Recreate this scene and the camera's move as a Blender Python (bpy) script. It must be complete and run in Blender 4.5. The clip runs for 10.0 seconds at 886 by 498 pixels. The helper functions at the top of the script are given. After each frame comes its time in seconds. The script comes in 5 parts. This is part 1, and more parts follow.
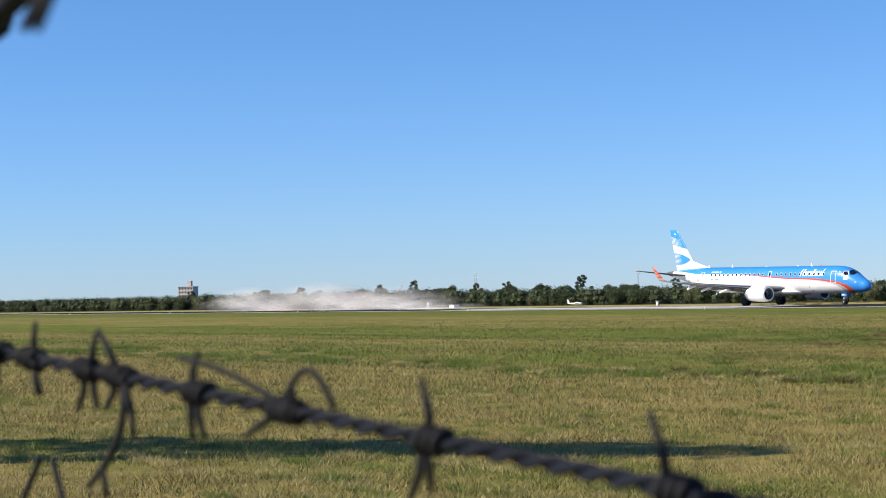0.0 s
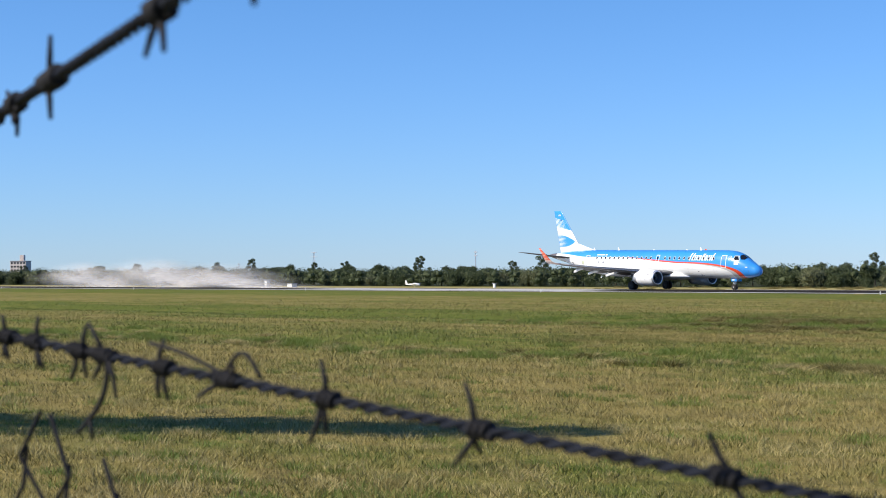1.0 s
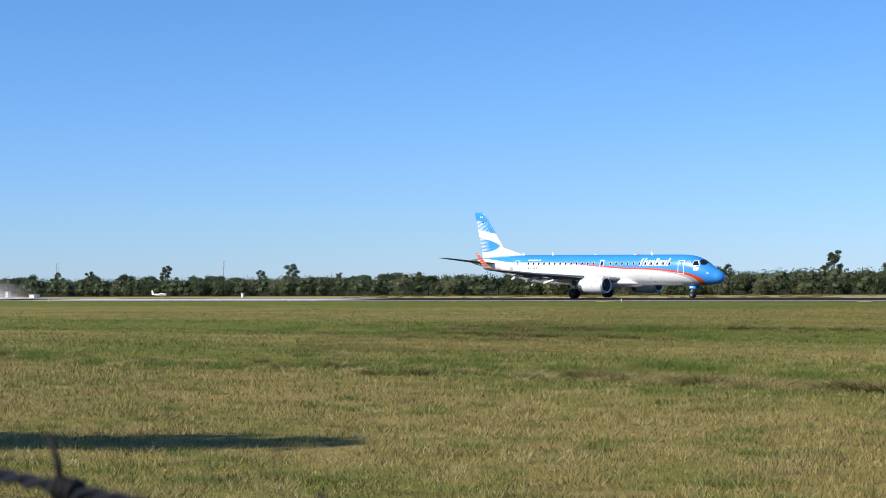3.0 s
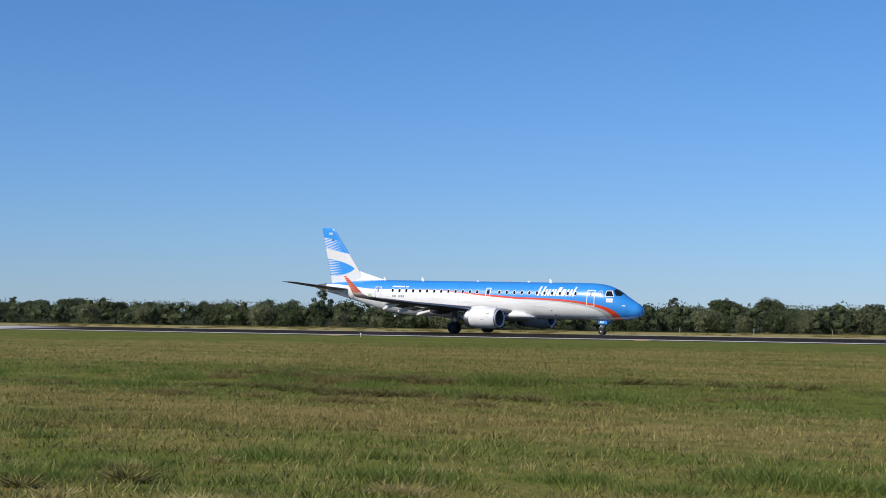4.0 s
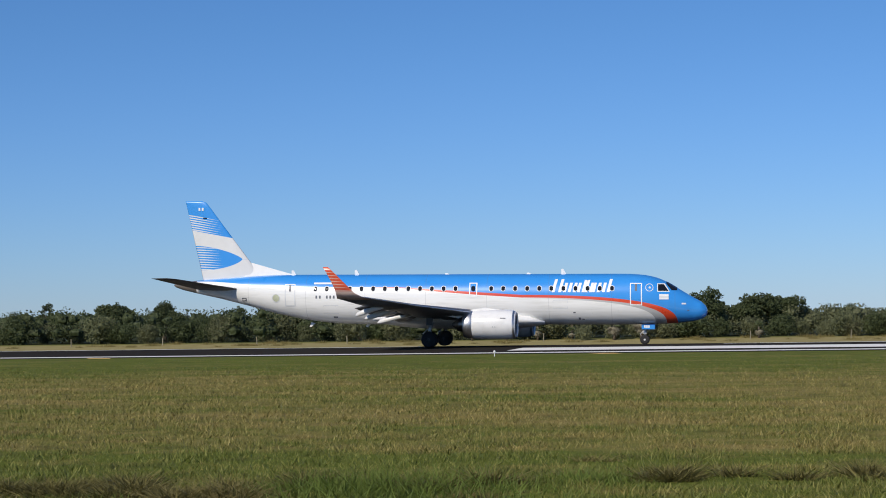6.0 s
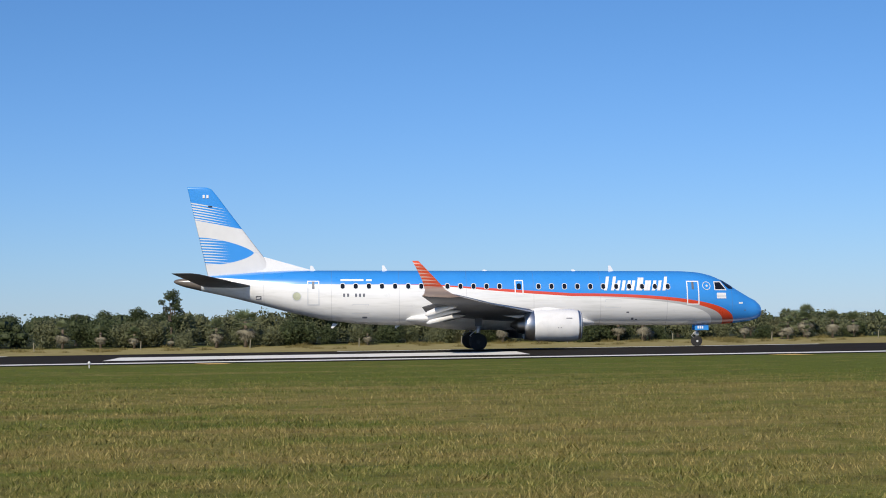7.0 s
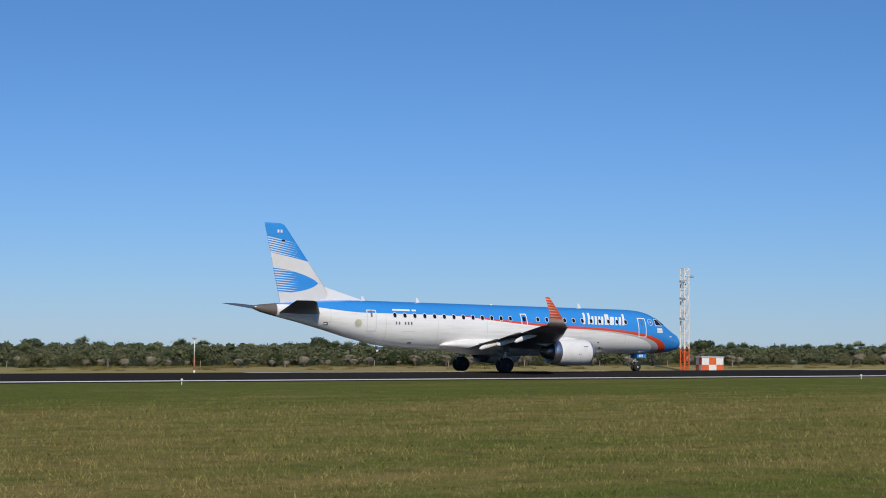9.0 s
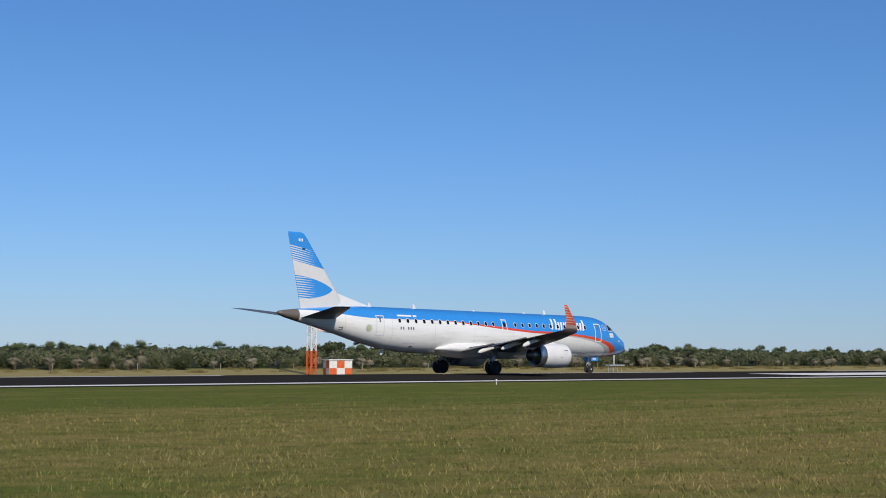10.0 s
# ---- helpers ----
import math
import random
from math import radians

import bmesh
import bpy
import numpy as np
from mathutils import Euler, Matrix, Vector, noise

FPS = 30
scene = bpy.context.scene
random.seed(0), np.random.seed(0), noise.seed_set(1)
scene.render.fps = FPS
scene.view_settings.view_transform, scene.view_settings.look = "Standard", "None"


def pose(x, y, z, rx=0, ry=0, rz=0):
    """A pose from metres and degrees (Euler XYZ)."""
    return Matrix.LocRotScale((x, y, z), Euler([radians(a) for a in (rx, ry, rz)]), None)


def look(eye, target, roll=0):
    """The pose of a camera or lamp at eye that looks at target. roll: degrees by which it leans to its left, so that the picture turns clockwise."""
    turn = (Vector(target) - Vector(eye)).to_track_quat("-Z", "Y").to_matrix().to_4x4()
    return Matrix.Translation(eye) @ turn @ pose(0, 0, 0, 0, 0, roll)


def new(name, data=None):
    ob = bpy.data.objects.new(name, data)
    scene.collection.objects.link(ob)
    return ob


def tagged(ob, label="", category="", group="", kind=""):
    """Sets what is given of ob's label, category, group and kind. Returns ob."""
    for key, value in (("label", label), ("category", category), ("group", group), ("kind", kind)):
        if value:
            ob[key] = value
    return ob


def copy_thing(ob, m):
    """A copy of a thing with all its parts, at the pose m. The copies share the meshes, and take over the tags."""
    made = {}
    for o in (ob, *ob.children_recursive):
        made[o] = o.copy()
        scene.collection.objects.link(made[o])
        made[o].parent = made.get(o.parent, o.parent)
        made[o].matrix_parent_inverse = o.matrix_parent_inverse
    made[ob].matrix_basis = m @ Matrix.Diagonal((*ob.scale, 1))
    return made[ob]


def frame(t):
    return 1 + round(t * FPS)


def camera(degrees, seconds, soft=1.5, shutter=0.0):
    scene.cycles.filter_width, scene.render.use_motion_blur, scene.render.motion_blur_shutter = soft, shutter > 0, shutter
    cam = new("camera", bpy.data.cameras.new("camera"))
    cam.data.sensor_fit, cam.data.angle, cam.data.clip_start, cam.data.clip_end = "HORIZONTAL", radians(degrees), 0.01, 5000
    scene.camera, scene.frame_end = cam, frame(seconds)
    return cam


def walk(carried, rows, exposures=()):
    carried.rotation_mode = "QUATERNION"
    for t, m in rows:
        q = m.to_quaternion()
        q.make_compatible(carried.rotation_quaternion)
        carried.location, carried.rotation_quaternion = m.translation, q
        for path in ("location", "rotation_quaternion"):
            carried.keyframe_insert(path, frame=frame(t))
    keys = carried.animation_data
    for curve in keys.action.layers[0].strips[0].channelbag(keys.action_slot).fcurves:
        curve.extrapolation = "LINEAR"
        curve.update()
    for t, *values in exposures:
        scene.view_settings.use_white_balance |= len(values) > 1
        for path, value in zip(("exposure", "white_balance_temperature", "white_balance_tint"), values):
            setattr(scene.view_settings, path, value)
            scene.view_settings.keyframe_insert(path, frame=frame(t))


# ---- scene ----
cam = camera(27.95, 10.0, soft=0.95)
cam.data.dof.use_dof, cam.data.dof.focus_distance, cam.data.dof.aperture_fstop = True, 150.0, 26.0


def aim(x, y, z, pan, tilt, roll):
    """Camera pose: pan clockwise from +y, tilt upwards, roll, all in degrees."""
    a, b = radians(pan), radians(tilt)
    way = Vector((math.sin(a) * math.cos(b), math.cos(a) * math.cos(b), math.sin(b)))
    return look((x, y, z), Vector((x, y, z)) + way, roll)


PATH = [
    (0.0, 42.773, -47.820, 2.279, -56.426, 1.468, -1.323),
    (0.5, 42.933, -47.943, 2.288, -52.840, 1.055, -0.761),
    (1.0, 43.000, -48.000, 2.294, -51.250, 0.748, -0.379),
    (1.5, 42.997, -47.990, 2.293, -50.953, 0.692, -0.567),
    (2.0, 43.008, -47.993, 2.295, -49.988, 0.674, -0.368),
    (2.5, 43.097, -48.005, 2.303, -48.680, 0.773, -0.538),
    (3.0, 42.959, -47.891, 2.301, -43.173, 0.974, -0.648),
    (3.2, 42.959, -47.890, 2.302, -40.856, 1.022, -0.779),
    (3.3, 42.491, -47.510, 2.302, -40.331, 1.044, -0.749),
    (3.4, 41.085, -46.370, 2.301, -39.602, 1.103, -0.666),
    (3.5, 38.743, -44.469, 2.301, -38.675, 1.194, -0.538),
    (3.6, 35.933, -42.189, 2.300, -37.601, 1.311, -0.377),
    (3.7, 33.122, -39.908, 2.299, -36.442, 1.448, -0.192),
    (3.8, 30.311, -37.627, 2.299, -35.214, 1.598, 0.008),
    (3.9, 27.501, -35.347, 2.298, -33.934, 1.755, 0.213),
    (4.0, 24.690, -33.066, 2.297, -32.618, 1.911, 0.413),
    (4.1, 21.880, -30.785, 2.297, -31.282, 2.058, 0.598),
    (4.2, 19.069, -28.504, 2.296, -29.942, 2.188, 0.760),
    (4.3, 16.259, -26.224, 2.295, -28.772, 2.002, 1.050),
    (4.4, 13.448, -23.943, 2.295, -27.125, 2.360, 1.050),
    (4.5, 10.637, -21.662, 2.294, -25.641, 2.385, 0.656),
    (5.0, 4.439, -11.485, 2.294, -21.071, 2.503, 0.483),
    (5.5, 3.532, -11.214, 2.294, -15.569, 2.236, -0.439),
    (5.7, 2.626, -10.944, 2.294, -12.887, 2.123, -0.747),
    (6.8, 0.000, 0.000, 2.294, -0.151, 2.058, -0.656),
    (7.0, 0.000, 0.000, 2.294, 3.455, 2.054, -0.837),
    (7.5, 0.000, 0.000, 2.294, 10.230, 3.007, -0.103),
    (8.0, 0.000, 0.000, 2.294, 17.433, 3.270, 0.833),
    (8.5, 0.000, 0.000, 2.294, 25.584, 3.273, 0.835),
    (9.0, 0.000, 0.000, 2.294, 30.870, 2.924, 0.339),
    (9.5, 0.000, 0.000, 2.294, 36.770, 2.596, 0.624),
    (10.0, 8.600, 9.200, 2.294, 42.465, 3.056, 0.446),
]
walk(cam, [(r[0], aim(*r[1:])) for r in PATH],
     exposures=[(0.0, 0.28, 6850, 10), (0.5, 0.27, 6680, 10), (1.0, 0.28, 6640, 10), (2.5, 0.27, 6600, 10), (3.2, 0.19, 6560, 10), (4.5, -0.42, 6500, 10), (5.5, -0.48, 6520, 10),
                (7.0, -0.35, 6720, 10), (7.5, -0.31, 6720, 10), (8.5, -0.62, 6560, 10), (10.0, -0.53, 6580, 10)])

# ---- light ----
SUN_TO = Vector((-0.39 * math.cos(radians(36)), -0.92 * math.cos(radians(36)), math.sin(radians(36)))).normalized()
world = bpy.data.worlds.new("sky")
scene.world = world
world.use_nodes = True
wn = world.node_tree.nodes
sky = wn.new("ShaderNodeTexSky")
sky.sky_type, sky.sun_disc = 'NISHITA', False
sky.sun_elevation, sky.sun_rotation = radians(36), radians(203)
sky.air_density, sky.dust_density, sky.ozone_density = 1.0, 0.0, 3.2
sky.altitude = 60
wn["Background"].inputs[1].default_value = 0.085
tint = wn.new("ShaderNodeMix")
tint.data_type, tint.blend_type = 'RGBA', 'MULTIPLY'
tint.inputs[0].default_value, tint.inputs[7].default_value = 1.0, (0.58, 0.93, 1.55, 1.0)
coord = wn.new("ShaderNodeTexCoord")
split = wn.new("ShaderNodeSeparateXYZ")
haze = wn.new("ShaderNodeMapRange")
haze.inputs[1].default_value, haze.inputs[2].default_value = 0.0, 0.16
hue = wn.new("ShaderNodeMix")
hue.data_type = 'RGBA'
hue.inputs[6].default_value, hue.inputs[7].default_value = (0.605, 0.900, 1.62, 1.0), (0.565, 0.94, 1.47, 1.0)
world.node_tree.links.new(coord.outputs["Generated"], split.inputs[0])
world.node_tree.links.new(split.outputs[2], haze.inputs[0])
world.node_tree.links.new(haze.outputs[0], hue.inputs[0])
world.node_tree.links.new(hue.outputs[2], tint.inputs[7])
world.node_tree.links.new(sky.outputs[0], tint.inputs[6])
world.node_tree.links.new(tint.outputs[2], wn["Background"].inputs[0])
sun = new("sun", bpy.data.lights.new("sun", 'SUN'))
sun.data.energy, sun.data.angle, sun.data.color = 5.0, radians(0.53), (1.0, 0.92, 0.79)
sun.matrix_world = look((0, 0, 60), Vector((0, 0, 60)) - SUN_TO)


# ---- materials ----
class Nodes:
    """Short hand for building a node material."""

    def __init__(self, name, rough=0.6, metal=0.0, spec=0.5):
        self.m = bpy.data.materials.new(name)
        self.m.use_nodes = True
        self.t = self.m.node_tree
        self.b = self.t.nodes["Principled BSDF"]
        self.b.inputs["Roughness"].default_value = rough
        self.b.inputs["Metallic"].default_value = metal
        self.b.inputs["Specular IOR Level"].default_value = spec

    def n(self, kind, **kw):
        node = self.t.nodes.new(kind)
        for k, v in kw.items():
            node.inputs[k].default_value = v
        return node

    def link(self, a, b):
        self.t.links.new(a, b)

    def put(self, node, slot, v):
        if isinstance(v, (int, float, tuple)):
            node.inputs[slot].default_value = v
        else:
            self.link(v, node.inputs[slot])

    def math(self, op, a, b=0.0, c=0.0, clamp=False):
        node = self.t.nodes.new("ShaderNodeMath")
        node.operation, node.use_clamp = op, clamp
        for i, v in enumerate((a, b, c)):
            self.put(node, i, v)
        return node.outputs[0]

    def pos(self, which="Object"):
        if which == "World":
            return self.t.nodes.new("ShaderNodeNewGeometry").outputs["Position"]
        return self.t.nodes.new("ShaderNodeTexCoord").outputs[which]

    def noise(self, scale, detail=4.0, where=None, rough=0.55):
        node = self.n("ShaderNodeTexNoise", Scale=scale, Detail=detail, Roughness=rough)
        if where is not None:
            self.link(where, node.inputs["Vector"])
        return node.outputs["Fac"]

    def step(self, v, lo, hi):
        node = self.t.nodes.new("ShaderNodeMapRange")
        node.interpolation_type = 'SMOOTHSTEP'
        self.put(node, 0, v)
        self.put(node, 1, lo)
        self.put(node, 2, hi)
        return node.outputs[0]

    def mix(self, f, a, b):
        node = self.t.nodes.new("ShaderNodeMix")
        node.data_type = 'RGBA'
        self.put(node, 0, f)
        self.put(node, 6, a if not isinstance(a, tuple) else (*a, 1.0))
        self.put(node, 7, b if not isinstance(b, tuple) else (*b, 1.0))
        return node.outputs[2]

    def colour(self, v):
        self.put(self.b, "Base Color", v if not isinstance(v, tuple) else (*v, 1.0))
        return self

    def bump(self, h, strength=0.3, dist=0.02):
        node = self.n("ShaderNodeBump", Strength=strength, Distance=dist)
        self.link(h, node.inputs["Height"])
        self.link(node.outputs[0], self.b.inputs["Normal"])
        return self


def plain(name, col, rough=0.5, metal=0.0, var=0.15, scale=3.0, grime=0.15):
    """A paint, metal or rubber with two scales of wear."""
    k = Nodes(name, rough, metal)
    a = k.noise(scale, 5, k.pos())
    b = k.noise(scale * 12, 3, k.pos())
    dark = tuple(c * (1 - var - grime) for c in col)
    f = k.math('MULTIPLY', k.step(a, 0.42, 0.75), 0.7)
    f = k.math('ADD', f, k.math('MULTIPLY', k.step(b, 0.5, 0.8), 0.3))
    k.colour(k.mix(f, col, dark))
    k.put(k.b, "Roughness", k.math('MULTIPLY_ADD', b, 0.2, rough - 0.1))
    return k.m


def field_colour(k, blade=False):
    """Colour of the mown field: green and straw bands and patches by place."""
    p = k.pos("World")
    xyz = k.n("ShaderNodeSeparateXYZ")
    k.link(p, xyz.inputs[0])
    warp = k.math('MULTIPLY_ADD', k.noise(0.06, 3, p), 16.0, -8.0)
    y = k.math('ADD', xyz.outputs[1], warp)
    stretch = k.n("ShaderNodeMapping")
    stretch.inputs["Scale"].default_value = (0.35, 1.0, 1.0)
    k.link(p, stretch.inputs[0])
    big = k.noise(0.22, 6, stretch.outputs[0], 0.68)
    mid = k.noise(1.1, 5, p, 0.65)
    comb = k.n("ShaderNodeMapping")
    comb.inputs["Scale"].default_value = (0.10, 0.8, 1.0)
    k.link(p, comb.inputs[0])
    swath = k.noise(0.55, 4, comb.outputs[0], 0.6)
    fine = k.noise(9.0, 4, p, 0.7)
    # straw: 1 dry, 0 green
    far_green = k.step(y, 50.0, 66.0)
    ditch_a = k.math('MULTIPLY', k.step(y, -22.0, -16.0), k.math('SUBTRACT', 1.0, k.step(y, -8.0, -2.0)))
    ditch_b = k.math('MULTIPLY', k.step(y, 0.0, 6.0), k.math('SUBTRACT', 1.0, k.step(y, 17.0, 25.0)))
    near = k.math('MULTIPLY', k.math('SUBTRACT', 1.0, k.step(y, -36.0, -30.0)), 0.45)
    green = k.math('MAXIMUM', k.math('MAXIMUM', k.math('MULTIPLY', far_green, 1.0), ditch_a), k.math('MAXIMUM', ditch_b, near))
    straw = k.math('SUBTRACT', k.math('MULTIPLY_ADD', big, 2.6, -0.54), k.math('MULTIPLY', green, 0.62))
    dry_band = k.math('MULTIPLY', k.step(y, 22.0, 30.0), k.math('SUBTRACT', 1.0, k.step(y, 44.0, 54.0)))
    straw = k.math('ADD', straw, k.math('MULTIPLY', dry_band, -0.04))
    straw = k.math('ADD', straw, k.math('MULTIPLY_ADD', k.step(y, -12.0, 4.0), -0.30, 0.17))
    straw = k.math('ADD', straw, k.math('MULTIPLY_ADD', swath, 1.5, -0.75))
    straw = k.math('ADD', straw, k.math('MULTIPLY_ADD', mid, 2.0, -1.0), clamp=True)
    back = k.math('MULTIPLY', k.step(xyz.outputs[1], 126.0, 134.0), k.math('SUBTRACT', 1.0, k.step(xyz.outputs[1], 149.0, 153.0)))
    straw = k.math('MAXIMUM', straw, k.math('MULTIPLY', back, 0.9))
    if blade:
        rnd = k.t.nodes.new("ShaderNodeNewGeometry").outputs["Random Per Island"]
        straw = k.math('ADD', straw, k.math('MULTIPLY_ADD', rnd, 0.5, -0.25), clamp=True)
        g = k.mix(rnd, GRASS_G1, GRASS_G2)
        s = k.mix(rnd, GRASS_S1, GRASS_S2)
    else:
        g = k.mix(fine, GRASS_G1, GRASS_G2)
        s = k.mix(fine, GRASS_S1, GRASS_S2)
    col = k.mix(straw, g, s)
    # thin places where dark soil and thatch show
    bare = k.math('MULTIPLY', k.step(k.noise(0.8, 6, p, 0.72), 0.50, 0.68), 0.45)
    col = k.mix(bare, col, (0.062, 0.050, 0.022))
    col = k.mix(k.math('MULTIPLY', back, k.math('MULTIPLY_ADD', mid, 0.8, 0.2)), col, (0.40, 0.345, 0.165))
    wild = k.step(xyz.outputs[1], 151.0, 155.0)
    return k.mix(wild, col, (0.045, 0.052, 0.024)), fine, mid


GRASS_G1, GRASS_G2 = (0.070, 0.094, 0.014), (0.186, 0.212, 0.044)
GRASS_S1, GRASS_S2 = (0.135, 0.108, 0.028), (0.400, 0.322, 0.118)

k = Nodes("mown_field", 0.9, spec=0.03)
col, fine, mid = field_colour(k)
k.colour(col).bump(k.math('ADD', fine, mid), 0.8, 0.08)
M_FIELD = k.m
k = Nodes("grass_blade", 0.6, spec=0.25)
col, fine, mid = field_colour(k, True)
k.colour(col)
M_BLADE = k.m

k = Nodes("asphalt", 0.95, spec=0.02)
p = k.pos("World")
a = k.noise(0.12, 4, p)
b = k.noise(14.0, 4, p)
k.colour(k.mix(k.math('MULTIPLY_ADD', b, 0.5, k.math('MULTIPLY', a, 0.5)), (0.018, 0.0155, 0.0125), (0.042, 0.036, 0.029))).bump(b, 0.3, 0.01)
M_ASPHALT = k.m
k = Nodes("pale_concrete", 0.85)
p = k.pos("World")
a = k.noise(0.2, 5, p)
b = k.noise(6.0, 4, p)
k.colour(k.mix(k.math('MULTIPLY_ADD', b, 0.4, k.math('MULTIPLY', a, 0.6)), (0.40, 0.39, 0.37), (0.66, 0.65, 0.62))).bump(b, 0.2, 0.01)
M_CONCRETE = k.m
k = Nodes("line_paint", 0.7)
p = k.pos("World")
b = k.noise(3.0, 6, p, 0.7)
k.colour(k.mix(k.step(b, 0.55, 0.75), (0.90, 0.87, 0.79), (0.68, 0.65, 0.58)))
M_LINE = k.m
k = Nodes("yellow_paint", 0.7)
p = k.pos("World")
b = k.noise(3.0, 6, p, 0.7)
k.colour(k.mix(k.step(b, 0.5, 0.75), (0.72, 0.46, 0.10), (0.40, 0.30, 0.14)))
M_YELLOW = k.m


# ---- building blocks ----
def mesh_of(name, verts, faces, mat, smooth=False):
    me = bpy.data.meshes.new(name)
    me.from_pydata([tuple(v) for v in verts], [], [tuple(f) for f in faces])
    me.materials.append(mat)
    if smooth:
        me.shade_smooth()
    me.update()
    return me


def part(name, data, mat, parent=None, label="", smooth=False):
    """Links a bmesh, or (verts, faces), as one mesh object under a thing."""
    if isinstance(data, tuple):
        me = mesh_of(name, data[0], data[1], mat, smooth)
    else:
        me = bpy.data.meshes.new(name)
        data.to_mesh(me)
        data.free()
        me.materials.append(mat)
        if smooth:
            me.shade_smooth()
    ob = new(name, me)
    ob.parent = parent
    if label:
        tagged(ob, label)
    return ob


def box(bm, x, y, z, sx, sy, sz, bevel=0.0, rot=None):
    m = Matrix.Translation((x, y, z)) @ (rot or Matrix()) @ Matrix.Diagonal((sx, sy, sz, 1))
    r = bmesh.ops.create_cube(bm, size=1.0, matrix=m)
    if bevel:
        edges = list({e for v in r["verts"] for e in v.link_edges})
        bmesh.ops.bevel(bm, geom=edges, offset=bevel, segments=2, affect='EDGES', profile=0.5)
    return bm


def tube_data(points, radii, n=8, cap=True):
    """Vertices and faces of a tube along points."""
    verts, faces = [], []
    pts = [Vector(q) for q in points]
    side = None
    for i, q in enumerate(pts):
        d = (pts[min(i + 1, len(pts) - 1)] - pts[max(i - 1, 0)]).normalized()
        if side is None:
            side = d.orthogonal().normalized()
        side = (side - d * side.dot(d)).normalized()
        up = d.cross(side)
        r = radii[i] if isinstance(radii, (list, tuple)) else radii
        for j in range(n):
            a = 2 * math.pi * j / n
            verts.append(q + (side * math.cos(a) + up * math.sin(a)) * r)
    for i in range(len(pts) - 1):
        for j in range(n):
            a, b = i * n + j, i * n + (j + 1) % n
            faces.append((a, b, b + n, a + n))
    if cap:
        faces.append(tuple(range(n))[::-1])
        faces.append(tuple(range((len(pts) - 1) * n, len(pts) * n)))
    return verts, faces


def join_data(*parts):
    verts, faces = [], []
    for v, f in parts:
        o = len(verts)
        verts += list(v)
        faces += [tuple(i + o for i in q) for q in f]
    return verts, faces


def loft(rings, closed=True, caps=True):
    n = len(rings[0])
    verts = [v for r in rings for v in r]
    faces = []
    for i in range(len(rings) - 1):
        for j in range(n if closed else n - 1):
            a, b = i * n + j, i * n + (j + 1) % n
            faces.append((a, b, b + n, a + n))
    if caps:
        faces.append(tuple(range(n))[::-1])
        faces.append(tuple(range((len(rings) - 1) * n, len(rings) * n)))
    return verts, faces


# ---- ground and runway ----
D = 109.4          # runway centreline
EDGE = 88.94       # near white edge line


def roll_z(y):
    """Height of the ground across the field: the runway is crowned and the far verge lies lower."""
    if y < 110.8:
        return 0.0
    if y < 133.0:
        return -0.9 * ((y - 110.8) / 22.2) ** 1.1
    if y < 152.0:
        return -0.9 + 0.68 * (y - 133.0) / 19.0
    return -0.22 - 0.0045 * max(0.0, y - 220.0)


def ground_z(x, y):
    z = roll_z(y)
    if y < 82:
        w = min(1.0, (82 - y) / 8)
        z += w * 0.05 * noise.noise(Vector((x * 0.11, y * 0.11, 0.3)))
        z += w * 0.035 * noise.noise(Vector((x * 0.6, y * 0.6, 4.0)))
        for yc, depth, half in ((-13.0, 0.16, 5.0), (10.0, 0.20, 5.0)):
            c = yc + 2.0 * noise.noise(Vector((x * 0.05, yc, 1.0)))
            u = abs(y - c) / half
            if u < 1:
                z -= w * depth * (0.5 + 0.5 * math.cos(math.pi * u))
    return z


xs = sorted(set([-4000, -2500, -1500, -900, -600, -400, -300] + [-220 + 2.0 * i for i in range(176)] + [180, 240, 320, 450, 700, 1200, 2200, 4000]))
ys = sorted(set([-1500, -700, -300, -120, -70] + [-56 + 1.25 * i for i in range(112)] + [86.0, 100, 110.8, 116, 122, 128, 133, 137, 142, 147, 152, 170, 220, 300, 500, 900, 1600, 2600, 4200]))
gv = [(x, y, ground_z(x, y) - (0.03 if y > 86 else 0.0)) for y in ys for x in xs]
nx = len(xs)
gf = [(j * nx + i, j * nx + i + 1, (j + 1) * nx + i + 1, (j + 1) * nx + i) for j in range(len(ys) - 1) for i in range(nx - 1)]
ground = new("ground", mesh_of("ground", gv, gf, M_FIELD, True))
tagged(ground, "mown airfield grass, green and straw-coloured in patches", "ground", kind="structure")


def strip(name, x0, x1, y0, y1, lift, mat, n=2, parent=None):
    """A flat band along the runway that follows its crown."""
    cuts = [y0] + [y for y in (110.8, 116, 122, 128, 133) if y0 < y < y1] + [y1]
    xx = [x0 + (x1 - x0) * i / (n - 1) for i in range(n)]
    v = [(x, y, roll_z(y) + lift) for y in cuts for x in xx]
    f = [(j * n + i, j * n + i + 1, (j + 1) * n + i + 1, (j + 1) * n + i) for j in range(len(cuts) - 1) for i in range(n - 1)]
    return part(name, (v, f), mat, parent)


